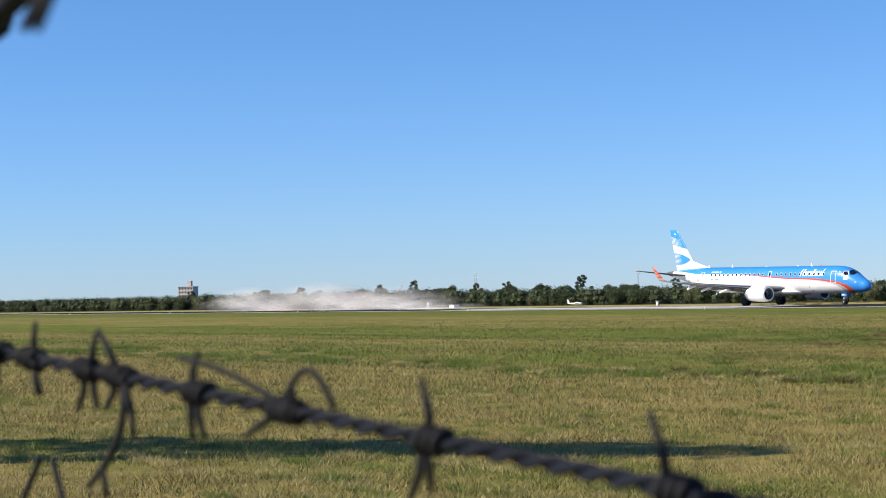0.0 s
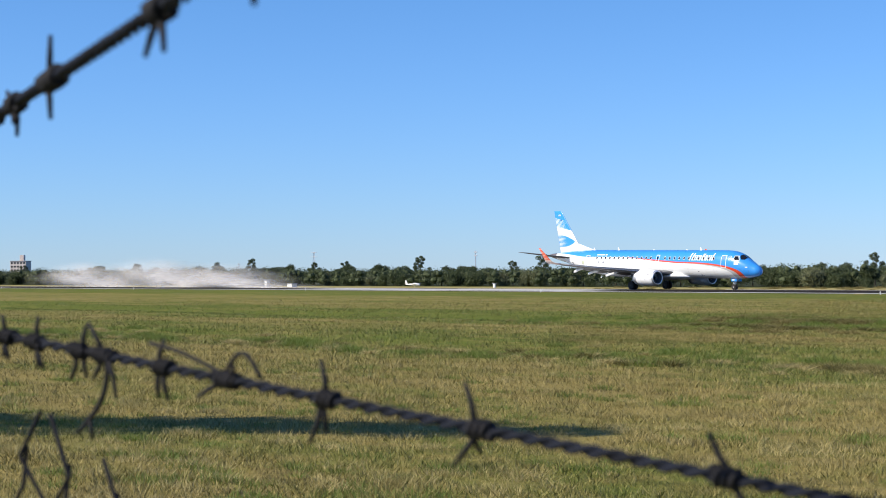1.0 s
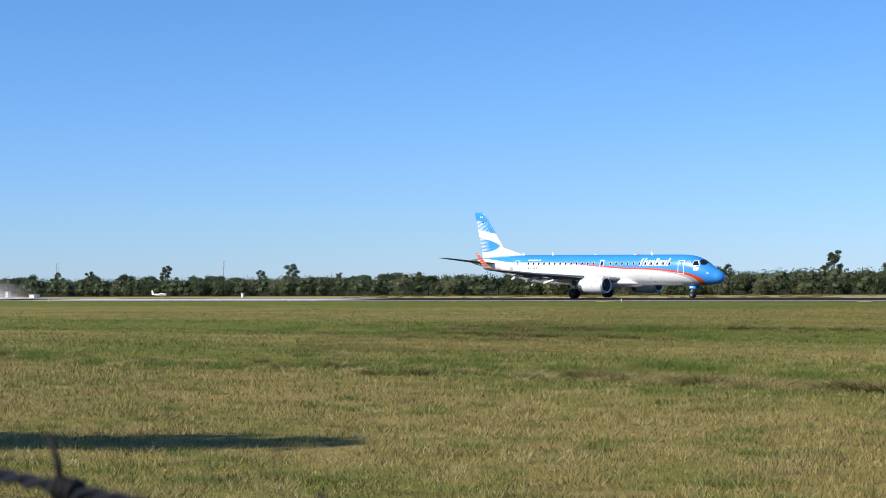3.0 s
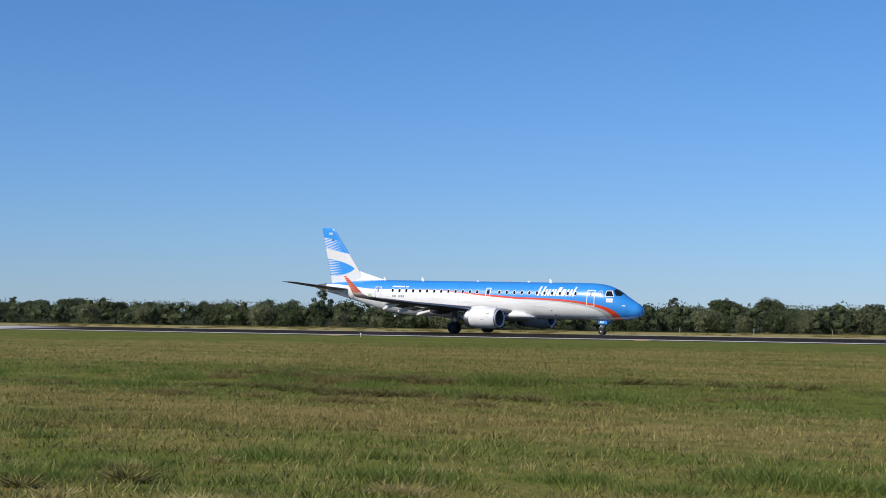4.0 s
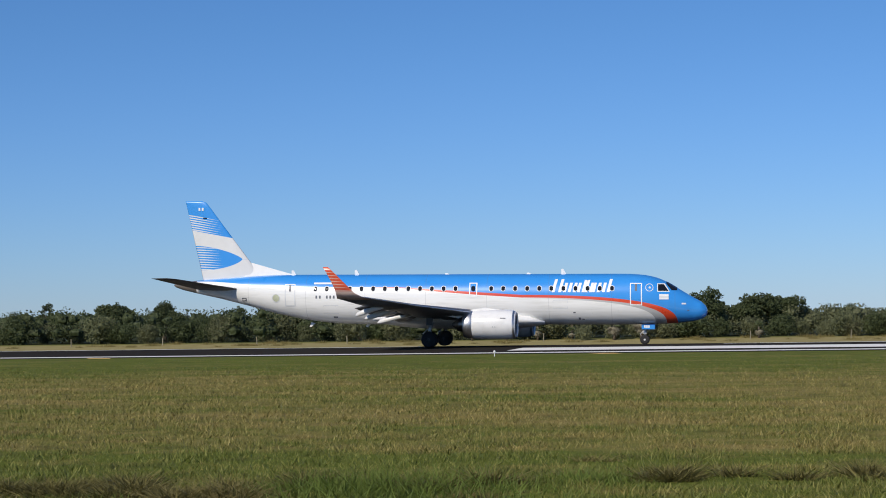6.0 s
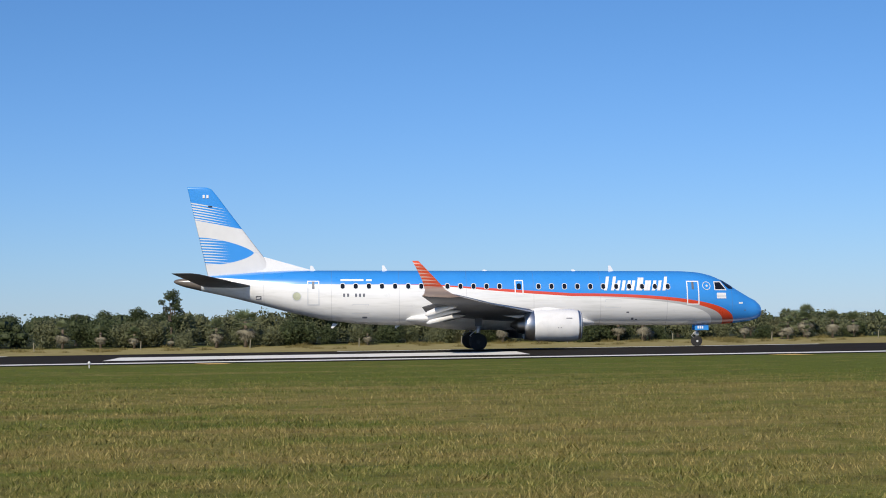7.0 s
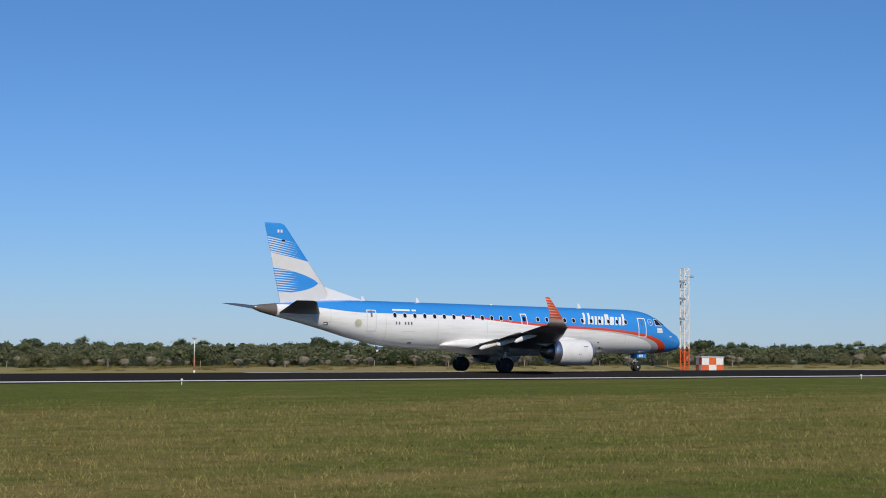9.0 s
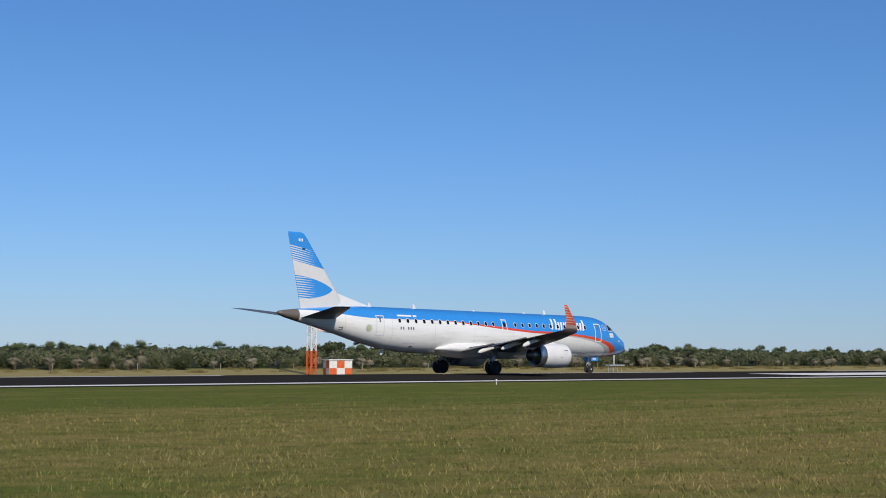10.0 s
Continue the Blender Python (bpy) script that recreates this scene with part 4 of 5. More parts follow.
def crown_points(clumps, n, rs):
    """Points in and on ragged clumps (x, y, z, radius, squash)."""
    w = np.array([c[3] ** 2 for c in clumps])
    w = w / w.sum()
    pick = rs.choice(len(clumps), n, p=w)
    d = rs.normal(size=(n, 3))
    d /= np.linalg.norm(d, axis=1)[:, None]
    rad = rs.uniform(0.42, 1.25, (n, 1)) ** 0.5
    cl = np.array([c[:5] for c in clumps])[pick]
    lump = 1 + 0.28 * np.sin(d[:, :1] * 5 + cl[:, :1] * 7) * np.cos(d[:, 2:3] * 6 + cl[:, 1:2] * 3)
    q = d * rad * lump * cl[:, 3:4]
    q[:, 2] *= cl[:, 4]
    return cl[:, :3] + q


def ball_grid():
    """A ball of 54 quads, as unit vectors and faces."""
    v, f, n = [], [], 3
    for ax in range(3):
        for s in (-1, 1):
            o = len(v)
            for i in range(n + 1):
                for j in range(n + 1):
                    q = [0.0, 0.0, 0.0]
                    q[ax], q[(ax + 1) % 3], q[(ax + 2) % 3] = s, math.tan((2 * i / n - 1) * math.pi / 4), math.tan((2 * j / n - 1) * math.pi / 4)
                    v.append(q)
            for i in range(n):
                for j in range(n):
                    a = o + i * (n + 1) + j
                    w = (a, a + 1, a + n + 2, a + n + 1)
                    f.append(w if s < 0 else w[::-1])
    v = np.array(v)
    return v / np.linalg.norm(v, axis=1)[:, None], np.array(f)


BALL_V, BALL_F = ball_grid()


def with_cores(v, f, clumps, rs, fill=0.74):
    """Adds a lumpy solid heart to every clump, so that the crown is dense inside and only its skin is loose leaves."""
    vs, fs, o = [v], [f], len(v)
    for x, y, z, r, sq in clumps:
        d = BALL_V
        ph = rs.uniform(0, 6.28, 3)
        lump = 1 + 0.16 * np.sin(d[:, 0] * 5 + ph[0]) + 0.13 * np.sin(d[:, 1] * 6 + ph[1]) + 0.13 * np.cos(d[:, 2] * 7 + ph[2])
        q = d * (r * fill * lump)[:, None]
        q[:, 2] *= sq
        vs.append(q + np.array((x, y, z)))
        fs.append(BALL_F + o)
        o += len(BALL_V)
    return np.concatenate(vs), np.concatenate(fs)


def array_mesh(name, v, f, mat):
    me = bpy.data.meshes.new(name)
    n, m, w = len(v), len(f), f.shape[1]
    me.vertices.add(n)
    me.vertices.foreach_set("co", np.asarray(v, dtype=np.float32).ravel())
    me.loops.add(m * w)
    me.loops.foreach_set("vertex_index", np.asarray(f, dtype=np.int32).ravel())
    me.polygons.add(m)
    me.polygons.foreach_set("loop_start", np.arange(0, m * w, w, dtype=np.int32))
    me.materials.append(mat)
    me.update(calc_edges=True)
    return me


def make_tree(name, height, spread, seed, kind, label, category, group):
    """A trunk with limbs and a ragged crown of small leaves; built round its own base."""
    rs = np.random.RandomState(seed)
    root = new(name)
    tagged(root, label, category, group)
    clumps = []
    if kind == "bush":
        m = 9
        for i in range(m):
            a = 2 * math.pi * i / m + rs.uniform(-0.3, 0.3)
            r = spread * rs.uniform(0.15, 0.75)
            z = height * rs.uniform(0.14, 0.66)
            clumps.append((r * math.cos(a), r * math.sin(a) * 0.7, z, height * rs.uniform(0.22, 0.36), 0.9))
        clumps.append((0, 0, height * 0.45, height * 0.42, 0.95))
        n, ls, stem = 3600, 0.085, 0.05
        mat = (M_LEAF, M_SCRUB, M_OLIVE)[seed % 3]
    elif kind == "broad":
        m = 13
        for i in range(m):
            a = 2.4 * i + rs.uniform(-0.4, 0.4)
            r = spread * math.sqrt((i + 0.5) / m) * 0.85
            z = height * (0.70 - 0.30 * (r / spread) ** 2 + rs.uniform(-0.2, 0.12))
            clumps.append((r * math.cos(a), r * math.sin(a), z, spread * rs.uniform(0.26, 0.42), 0.75))
        n, ls, stem = 8000, 0.105, 0.13
        mat = M_LEAF
    else:
        for i in range(17):
            a = 2.4 * i + rs.uniform(-0.3, 0.3)
            q = i / 16
            z = height * (0.30 + 0.66 * q)
            r = spread * rs.uniform(0.25, 0.95) * (0.65 + 0.6 * math.sin(math.pi * min(1.0, 0.25 + 0.85 * q)))
            clumps.append((r * math.cos(a), r * math.sin(a), z, spread * rs.uniform(0.16, 0.33), 0.7))
        n, ls, stem = 3800, 0.085, 0.12
        mat = M_LEAF
    top = height * (0.5 if kind == "bush" else 0.8)
    lean = rs.uniform(-0.15, 0.15, 2)
    trunk_pts = [Vector((lean[0] * q * height * 0.3, lean[1] * q * height * 0.3, q * top - 0.08)) for q in (0, 0.25, 0.5, 0.75, 1.0)]
    part("trunk", tube_data(trunk_pts, [stem * 1.3, stem, stem * 0.8, stem * 0.55, stem * 0.2], 7), M_BARK, root, "", True)
    limbs = []
    for c in clumps[::1]:
        s = trunk_pts[1].lerp(trunk_pts[4], rs.uniform(0.1, 0.7))
        e = Vector(c[:3])
        mid = s.lerp(e, 0.5) + Vector((0, 0, -0.1 * height * 0.3))
        limbs.append(tube_data([s, mid, e], [stem * 0.45, stem * 0.3, stem * 0.1], 5, False))
    part("limb", join_data(*limbs), M_BARK, root, "", True)
    v, f = tri_leaves(crown_points(clumps, n, rs), ls, rs)
    v, f = with_cores(v, f, clumps, rs, 0.45 if kind != "tall" else 0.35)
    crown = new("crown", array_mesh("crown", v, f, mat))
    crown.parent = root
    return root


def belt(x):
    """Height of the scrub beyond the runway along its length: tallest before the middle, low to the east."""
    rows = ((-700, 4.2), (-300, 3.9), (-240, 3.3), (-160, 3.3), (-110, 3.4), (-40, 3.2), (-20, 2.8), (10, 2.5), (28, 2.0), (60, 1.95), (95, 1.75), (500, 1.7))
    for (a, u), (b, w) in zip(rows, rows[1:]):
        if x <= b:
            return u + (w - u) * (x - a) / (b - a)
    return 1.7


def make_palm(height, seed, group):
    rs = np.random.RandomState(seed)
    root = new("fan_palm")
    tagged(root, "short fan palm with pale dead leaves hanging round it", "palm", group)
    part("trunk", tube_data([(0, 0, -0.08), (0.03, 0, height * 0.45), (0, 0.03, height * 0.8)], [0.14, 0.11, 0.12], 8), M_BARK, root, "", True)

    def fans(n, zc, up0, up1, ln, mat, name, droop):
        vs, fs = [], []
        for i in range(n):
            a = rs.uniform(0, 2 * math.pi)
            el = rs.uniform(up0, up1)
            out = Vector((math.cos(a) * math.cos(el), math.sin(a) * math.cos(el), math.sin(el)))
            side = out.cross(Vector((0, 0, 1))).normalized()
            hub = Vector((0, 0, zc * rs.uniform(0.9, 1.05))) + out * ln * 0.45
            nrm = side.cross(out)
            for j in range(9):
                t = (j - 4) / 4 * 1.25
                w = (out * math.cos(t) + side * math.sin(t)).normalized()
                e = hub + w * ln * rs.uniform(0.45, 0.6) - Vector((0, 0, droop * ln * rs.uniform(0.1, 0.4)))
                q = w.cross(nrm).normalized() * 0.035
                o = len(vs)
                vs += [hub, hub.lerp(e, 0.5) + q, e, hub.lerp(e, 0.5) - q]
                fs.append((o, o + 1, o + 2, o + 3))
        part(name, (vs, fs), mat, root)
    fans(34, height * 0.8, -0.35, 1.35, height * 0.52, M_PALM, "fronds", 0.3)
    fans(34, height * 0.68, -1.45, -0.45, height * 0.46, M_THATCH, "dead_fronds", 0.5)
    return root


def place(proto, x, y, scale, turn):
    m = pose(x, y, ground_z(x, y), 0, 0, turn)
    ob = copy_thing(proto, m)
    ob.scale = (scale, scale, scale * random.uniform(0.92, 1.08))
    return ob


def seat(ob, x, y, scale=1.0):
    ob.location, ob.scale = (x, y, ground_z(x, y)), (scale,) * 3


bush_label = "dense dark green scrub bush behind the runway"
bushes = [make_tree("bush", 2.5, 1.9, s, "bush", bush_label if s % 2 == 0 else "grey-green thorny scrub bush behind the runway", "bush", "bushes behind the runway") for s in (10, 11, 12, 13, 15)]
broads = [make_tree("tree", 4.3, 2.0, s, "broad", "broad dark green tree rising over the scrub", "tree", "trees behind the runway") for s in (20, 21, 22)]
talls = [make_tree("tree", 5.0, 1.6, s, "tall", "slender open-crowned tree over the scrub", "tree", "trees behind the runway") for s in (30, 31, 33)]
palms = [make_palm(2.1, s, "palms behind the runway") for s in (40, 41, 42)]
rnd = random.Random(11)
for i, b in enumerate(bushes):
    seat(b, -30 + 13.3 * i, 151.5)
for i, b in enumerate(broads):
    seat(b, (-2.0, 1.8, -62.0)[i], (158.0, 160.0, 165.0)[i], (1.1, 1.12, 1.1)[i])
for i, b in enumerate(talls):
    seat(b, (-14.5, -90.0, -72.0)[i], (158.0, 175.0, 172.0)[i], (0.95, 1.2, 0.8)[i])
for i, b in enumerate(palms):
    seat(b, (-7.6, -10.0, 14.0)[i], (149.6, 149.2, 150.0)[i], (1.25, 0.95, 1.0)[i])
# front row of scrub
DARK = [b for b, s in zip(bushes, (10, 11, 12, 13, 15)) if s % 3 != 2]
x = -600.0
while x < 420:
    s = belt(x) / 2.5 * rnd.choice((0.5, 0.6, 0.72, 0.84, 0.92, 1.0))
    place(rnd.choice(bushes if x > -14 else DARK), x, 151 + rnd.uniform(-1.6, 6.5) + (3 if x < -60 else 0), s, rnd.uniform(0, 360))
    x += (2.3 if -150 < x < 200 else 4.2) * rnd.uniform(0.7, 1.3)
# rounder crowns that break the line of the western scrub
for i in range(64):
    x = -330 + i * 4.9 + rnd.uniform(-2.5, 2.5)
    place(rnd.choice(broads), x, rnd.uniform(158, 182), belt(x) / 4.3 * rnd.uniform(0.85, 1.3), rnd.uniform(0, 360))
for i in range(110):
    x = rnd.uniform(-24, 270)
    place(rnd.choice(palms), x, 149.4 + rnd.uniform(-0.4, 2.5), rnd.uniform(0.4, 1.05), rnd.uniform(0, 360))
for i in range(84):
    x = rnd.uniform(22, 330)
    place(rnd.choice(palms), x, 164 + rnd.uniform(-5, 15), rnd.uniform(0.82, 1.04), rnd.uniform(0, 360))
for i in range(26):
    x = -420 + i * 17 + rnd.uniform(-6, 6)
    pr2 = rnd.choice(broads + talls)
    if x < -30 or x > 20:
        place(pr2, x, rnd.uniform(166, 190), rnd.uniform(0.75, 1.05) if x < -30 else rnd.uniform(0.42, 0.58), rnd.uniform(0, 360))
# single tall trees over the western scrub: bearing and height as seen from the fence
for bear, hgt, kind in ((-58.5, 7.2, 1), (-57.4, 8.6, 1), (-56.3, 7.0, 0), (-54.4, 7.0, 1), (-53.2, 7.6, 0), (-52.0, 8.2, 1), (-48.0, 8.4, 1), (-50.5, 6.2, 0), (-46.0, 6.2, 0), (-44.5, 6.4, 0), (-38.5, 6.0, 0), (-36.8, 4.6, 0), (-34.6, 6.0, 0), (-62.3, 8.5, 0), (-60.4, 6.6, 0)):
    y = 184.0
    x = 43 + (y + 48) * math.tan(radians(bear))
    pr2 = (talls if kind else broads)[int(hgt * 10) % 3]
    place(pr2, x, y, 0.70 * hgt / (5.0 if kind else 4.3), rnd.uniform(0, 360))
for x, y, s in ((4.6, 161, 1.12), (-36, 163, 0.95), (-24, 166, 0.85), (-18, 164, 0.8), (12, 176, 0.65), (95, 186, 0.78), (61, 190, 0.75), (205, 178, 0.75), (150, 184, 0.8), (-46, 170, 1.0)):
    place(rnd.choice(broads), x, y, s, rnd.uniform(0, 360))

place(broads[0], 21.4, 165.0, 0.95, 40)
place(palms[1], 31.5, 163.0, 1.5, 10)
rs = np.random.RandomState(3)
# thicket behind the front bushes, ragged and too dense to count
cl = []
x = -620.0
while x < 440:
    b = belt(x)
    r = rs.uniform(0.26, 0.44) * b
    top = b * rs.uniform(0.72, 1.0) * (1 + 0.10 * math.sin(x * 0.21) * math.sin(x * 0.047))
    y = 155 + rs.uniform(-1.5, 8)
    cl.append((x, y, top - r * 0.8, r, 0.8))
    cl.append((x + rs.uniform(-1, 1), 166 + rs.uniform(-2, 6), 0.52 * b, 0.42 * b, 0.85))
    cl.append((x + rs.uniform(-1, 1), y - 0.6, 0.26 * b, 0.38 * b, 0.7))
    x += rs.uniform(0.8, 1.5)
for n, mat_, lab, some in ((250000, M_LEAF, "dense dark green thicket behind the runway", [c for c in cl if c[0] < -14]),
                           (190000, M_SCRUB, "dense olive green thicket behind the runway", [c for c in cl if c[0] >= -14])):
    v, f = tri_leaves(crown_points(some, n, rs), 0.135, rs)
    v, f = with_cores(v, f, some, rs, 0.5)
    thicket = new("thicket", array_mesh("thicket", v, f, mat_))
    tagged(thicket, lab, "thicket", kind="stuff")
# distant woods, one ragged belt
cl = []
for i in range(1300):
    x = -1100 + 1800 * i / 1300 + rs.uniform(-3, 3)
    r = rs.uniform(0.9, 1.7) * (1.4 if x < -60 else 1.0)
    top = min(1.0, belt(x) / 2.9) * rs.uniform(1.7, 3.0) * (1.0 if x < -20 else 0.95)
    cl.append((x, 300 + rs.uniform(-30, 50), top - 0.75 * r, r, 0.75))
v, f = tri_leaves(crown_points(cl, 150000, rs), 0.22, rs)
v, f = with_cores(v, f, cl, rs, 0.85)
woods = new("distant_woods", array_mesh("distant_woods", v, f, M_LEAF))
tagged(woods, "belt of distant dark green woods", "woods", kind="stuff")


# ---- grass ----
def blades(name, spots, reach, rs, label):
    """One triangle for each blade of short grass, coarser with distance; it thins out towards the far rim."""
    spots, reach = spots[spots[:, 1] < 80.5], reach[spots[:, 1] < 80.5]
    n = len(spots)
    far = np.maximum(1.0, reach / 26.0) ** 0.8
    tuft = np.array([noise.noise(Vector((x * 0.9, y * 0.9, 7.0))) for x, y in spots])
    h = rs.uniform(0.03, 0.085, n) * (1.0 + 0.9 * tuft) * np.minimum(far, 1.5) * np.where(spots[:, 1] > -5.0, np.clip((84.0 - spots[:, 1]) / 40.0, 0.25, 0.75), 1.0)
    a = rs.uniform(0, 2 * math.pi, n)
    w = rs.uniform(0.004, 0.008, n) * far
    lx, ly = rs.normal(0, 0.75, n) * h, rs.normal(0, 0.75, n) * h
    z = np.array([ground_z(x, y) for x, y in spots])
    v = np.empty((n, 3, 3), dtype=np.float32)
    v[:, 0] = np.stack([spots[:, 0] - w * np.cos(a), spots[:, 1] - w * np.sin(a), z - 0.01], 1)
    v[:, 1] = np.stack([spots[:, 0] + w * np.cos(a), spots[:, 1] + w * np.sin(a), z - 0.01], 1)
    v[:, 2] = np.stack([spots[:, 0] + lx, spots[:, 1] + ly, z + h], 1)
    ob = new(name, array_mesh(name, v.reshape(-1, 3), np.arange(3 * n).reshape(-1, 3), M_BLADE))
    return tagged(ob, label, "grass", kind="stuff")


def sector(cx, cy, b0, b1, d0, d1, n, rs):
    b = np.radians(rs.uniform(b0, b1, n))
    d = d0 * (d1 / d0) ** rs.uniform(0, 1, n)
    keep = rs.uniform(0, 1, n) < np.clip((d1 - d) / (0.35 * d1), 0, 1)
    b, d = b[keep], d[keep]
    return np.stack([cx + d * np.sin(b), cy + d * np.cos(b)], 1), d


blades("grass", *sector(43, -48, -74, -26, 12, 170, 450000, rs), rs, "mown grass in green and straw beside the fence")
blades("grass", *sector(4, -8, -36, 62, 19, 110, 480000, rs), rs, "mown grass in green and straw before the runway")
blades("grass", *sector(10, -20, -44, -4, 15, 60, 160000, rs), rs, "mown grass in green and straw on the open field")


def weeds(name, n, clumps, label, mat, h, seed, half=0.009, lie=0.95):
    """Tangled long blades heaped round the clumps (x, y, radius)."""
    rs = np.random.RandomState(seed)
    cl = np.array(clumps)
    w = cl[:, 2] ** 1.5
    pick = rs.choice(len(cl), n, p=w / w.sum())
    q = rs.normal(0, 0.45, (n, 2)) * np.stack([cl[pick, 2], cl[pick, 2] * 0.5], 1)
    hh = h * rs.uniform(0.35, 1.1, n) * np.exp(-(q ** 2).sum(1) / cl[pick, 2] ** 2) * (0.5 + 0.5 * cl[pick, 2])
    p = cl[pick, :2] + q
    a = rs.uniform(0, 6.28, n)
    ln = rs.normal(0, lie, (n, 2)) * hh[:, None]
    z = np.array([ground_z(x, y) for x, y in p])
    v = np.empty((n, 3, 3))
    v[:, 0] = np.stack([p[:, 0] - half * np.cos(a), p[:, 1] - half * np.sin(a), z - 0.02], 1)
    v[:, 1] = np.stack([p[:, 0] + half * np.cos(a), p[:, 1] + half * np.sin(a), z - 0.02], 1)
    v[:, 2] = np.stack([p[:, 0] + ln[:, 0], p[:, 1] + ln[:, 1], z + hh], 1)
    ob = new(name, array_mesh(name, v.reshape(-1, 3), np.arange(3 * n).reshape(-1, 3), mat))
    return tagged(ob, label, "weeds", kind="stuff")


M_STRAW = leaf_material("straw_tuft", (0.26, 0.21, 0.08), (0.58, 0.48, 0.21), (0.36, 0.31, 0.12))
M_LUSH = leaf_material("lush_grass", (0.096, 0.142, 0.020), (0.205, 0.265, 0.052), (0.155, 0.205, 0.042))
wr_ = random.Random(21)
dry_a = [(17.8, -14.9, 1.0), (19.6, -16.2, 0.9), (22.4, -16.5, 1.3), (11.4, -17.4, 0.6), (25.0, -15.5, 1.0), (15.5, -15.5, 0.8)] + [(wr_.uniform(-40, 28), -14 + wr_.uniform(-4, 3), wr_.uniform(0.25, 0.6)) for _ in range(46)]
lush_a = [(wr_.uniform(-45, 28), -13.5 + wr_.uniform(-4, 4), wr_.uniform(0.5, 1.6)) for _ in range(60)]
dry_b = [(-6.5, 2.6, 1.2), (-4.0, 3.0, 0.9), (-0.6, 2.2, 1.3), (2.8, 2.6, 0.9), (-9.0, 13.0, 1.6), (-13.5, 13.4, 1.2), (-5.5, 13.6, 1.3), (6, 12, 0.9), (-4.5, 10.5, 1.0)] + [(wr_.uniform(-25, 40), wr_.uniform(4, 22), wr_.uniform(0.25, 0.7)) for _ in range(60)]
lush_b = [(wr_.uniform(-25, 40), 9 + wr_.uniform(-4, 8), wr_.uniform(0.5, 1.8)) for _ in range(75)] + [(-1.5, 8.5, 2.2), (-3, 14, 2.4), (2.5, 10, 2.0)]
weeds("dry_weeds", 20000, dry_a, "tangled dry brown weeds in the shallow ditch", M_STRAW, 0.24, 1, 0.013, 1.7)
weeds("lush_grass", 36000, lush_a, "taller bright green grass in the shallow ditch", M_LUSH, 0.22, 2)
weeds("dry_weeds", 20000, dry_b, "tangled dry brown weeds in the shallow ditch", M_DRY, 0.20, 3, 0.012, 1.7)
weeds("lush_grass", 44000, lush_b, "taller bright green grass in the shallow ditch", M_LUSH, 0.24, 4)

M_MULCH = leaf_material("dark_weed", (0.034, 0.035, 0.009), (0.34, 0.29, 0.095), (0.12, 0.11, 0.03), 0.8)


def along(rows, n, lo, hi, jit):
    """Clumps strewn along a bent line."""
    out = []
    for _ in range(n):
        q = wr_.uniform(0, len(rows) - 1.001)
        (x0, y0), (x1, y1) = rows[int(q)], rows[int(q) + 1]
        w = q - int(q)
        out.append((x0 + (x1 - x0) * w + wr_.gauss(0, jit), y0 + (y1 - y0) * w + wr_.gauss(0, jit), wr_.uniform(lo, hi)))
    return out


dark_a = along([(14.4, -12.6), (17.5, -14.6), (20.6, -15.6), (24.5, -15.6)], 46, 0.15, 0.5, 0.45) + along([(-20, -15), (0, -14), (14, -18)], 16, 0.12, 0.3, 0.8)
dark_b = along([(-14, 10.0), (-7, 7.4), (-2, 5.0), (3, 6.0)], 46, 0.15, 0.45, 0.4) + along([(-15, 15.6), (-8, 13.9), (-3, 15.0), (6, 16.5)], 56, 0.15, 0.5, 0.5)
weeds("dark_weeds", 14000, dark_a, "matted dark weeds on the bank of the ditch", M_MULCH, 0.38, 31, 0.020, 1.7)
weeds("dark_weeds", 20000, dark_b, "matted dark weeds on the bank of the ditch", M_MULCH, 0.32, 32, 0.017, 1.8)
# rough dry growth on the verge before the scrub
verge = [(wr_.uniform(-160, 260), wr_.uniform(144.5, 151.5), wr_.uniform(0.4, 1.3)) for _ in range(420)]
weeds("dry_weeds", 42000, verge, "rough dry grass on the verge before the scrub", M_DRY, 0.34, 41, 0.02)

# rank tufts standing proud of the mown sward
trs = np.random.RandomState(77)
for nm, sec, mat_, h_, n_, lab in (("straw_tufts", (43, -48, -72, -28, 13, 60, 420), M_STRAW, 0.15, 42000, "scattered pale straw tufts in the mown field"),
                                   ("green_tufts", (43, -48, -72, -28, 13, 60, 420), M_LUSH, 0.15, 42000, "scattered green tufts in the mown field"),
                                   ("green_tufts", (4, -10, -36, 60, 19, 60, 420), M_LUSH, 0.07, 22000, "scattered green tufts in the mown field")):
    spots, _ = sector(*sec, trs)
    weeds(nm, n_, [(x, y, trs.uniform(0.2, 0.75)) for x, y in spots], lab, mat_, h_, 9 + len(lab), 0.0055 if h_ < 0.1 else 0.007)

# an unseen tall tree, added behind the fence to cast the shade across the field
shade = new("eucalyptus")
tagged(shade, "unseen tall tree added behind the fence to cast a long shade", "tree")
part("trunk", tube_data([(0, 0, -0.1), (0.2, 0.1, 5), (0.3, 0.4, 10), (0.5, 0.6, 14.2)], [0.32, 0.26, 0.2, 0.08], 10), M_BARK, shade, "", True)
cl, lb = [], []
for i in range(11):
    q = (i - 5) / 5
    q = q if q < 0 else q * 0.7
    c = (q * 6.6, q * 4.4 + 0.3 * (i % 3), 14.0 + 0.5 * ((i * 7) % 3) / 2, 1.05 - 0.35 * abs(q), 0.6)
    cl.append(c)
    lb.append(tube_data([(0.3, 0.4, 10.5), (c[0] * 0.5, c[1] * 0.5, 12.6), c[:3]], [0.09, 0.06, 0.02], 6, False))
part("limb", join_data(*lb), M_BARK, shade, "", True)
v, f = tri_leaves(crown_points(cl, 3600, rs), 0.17, rs)
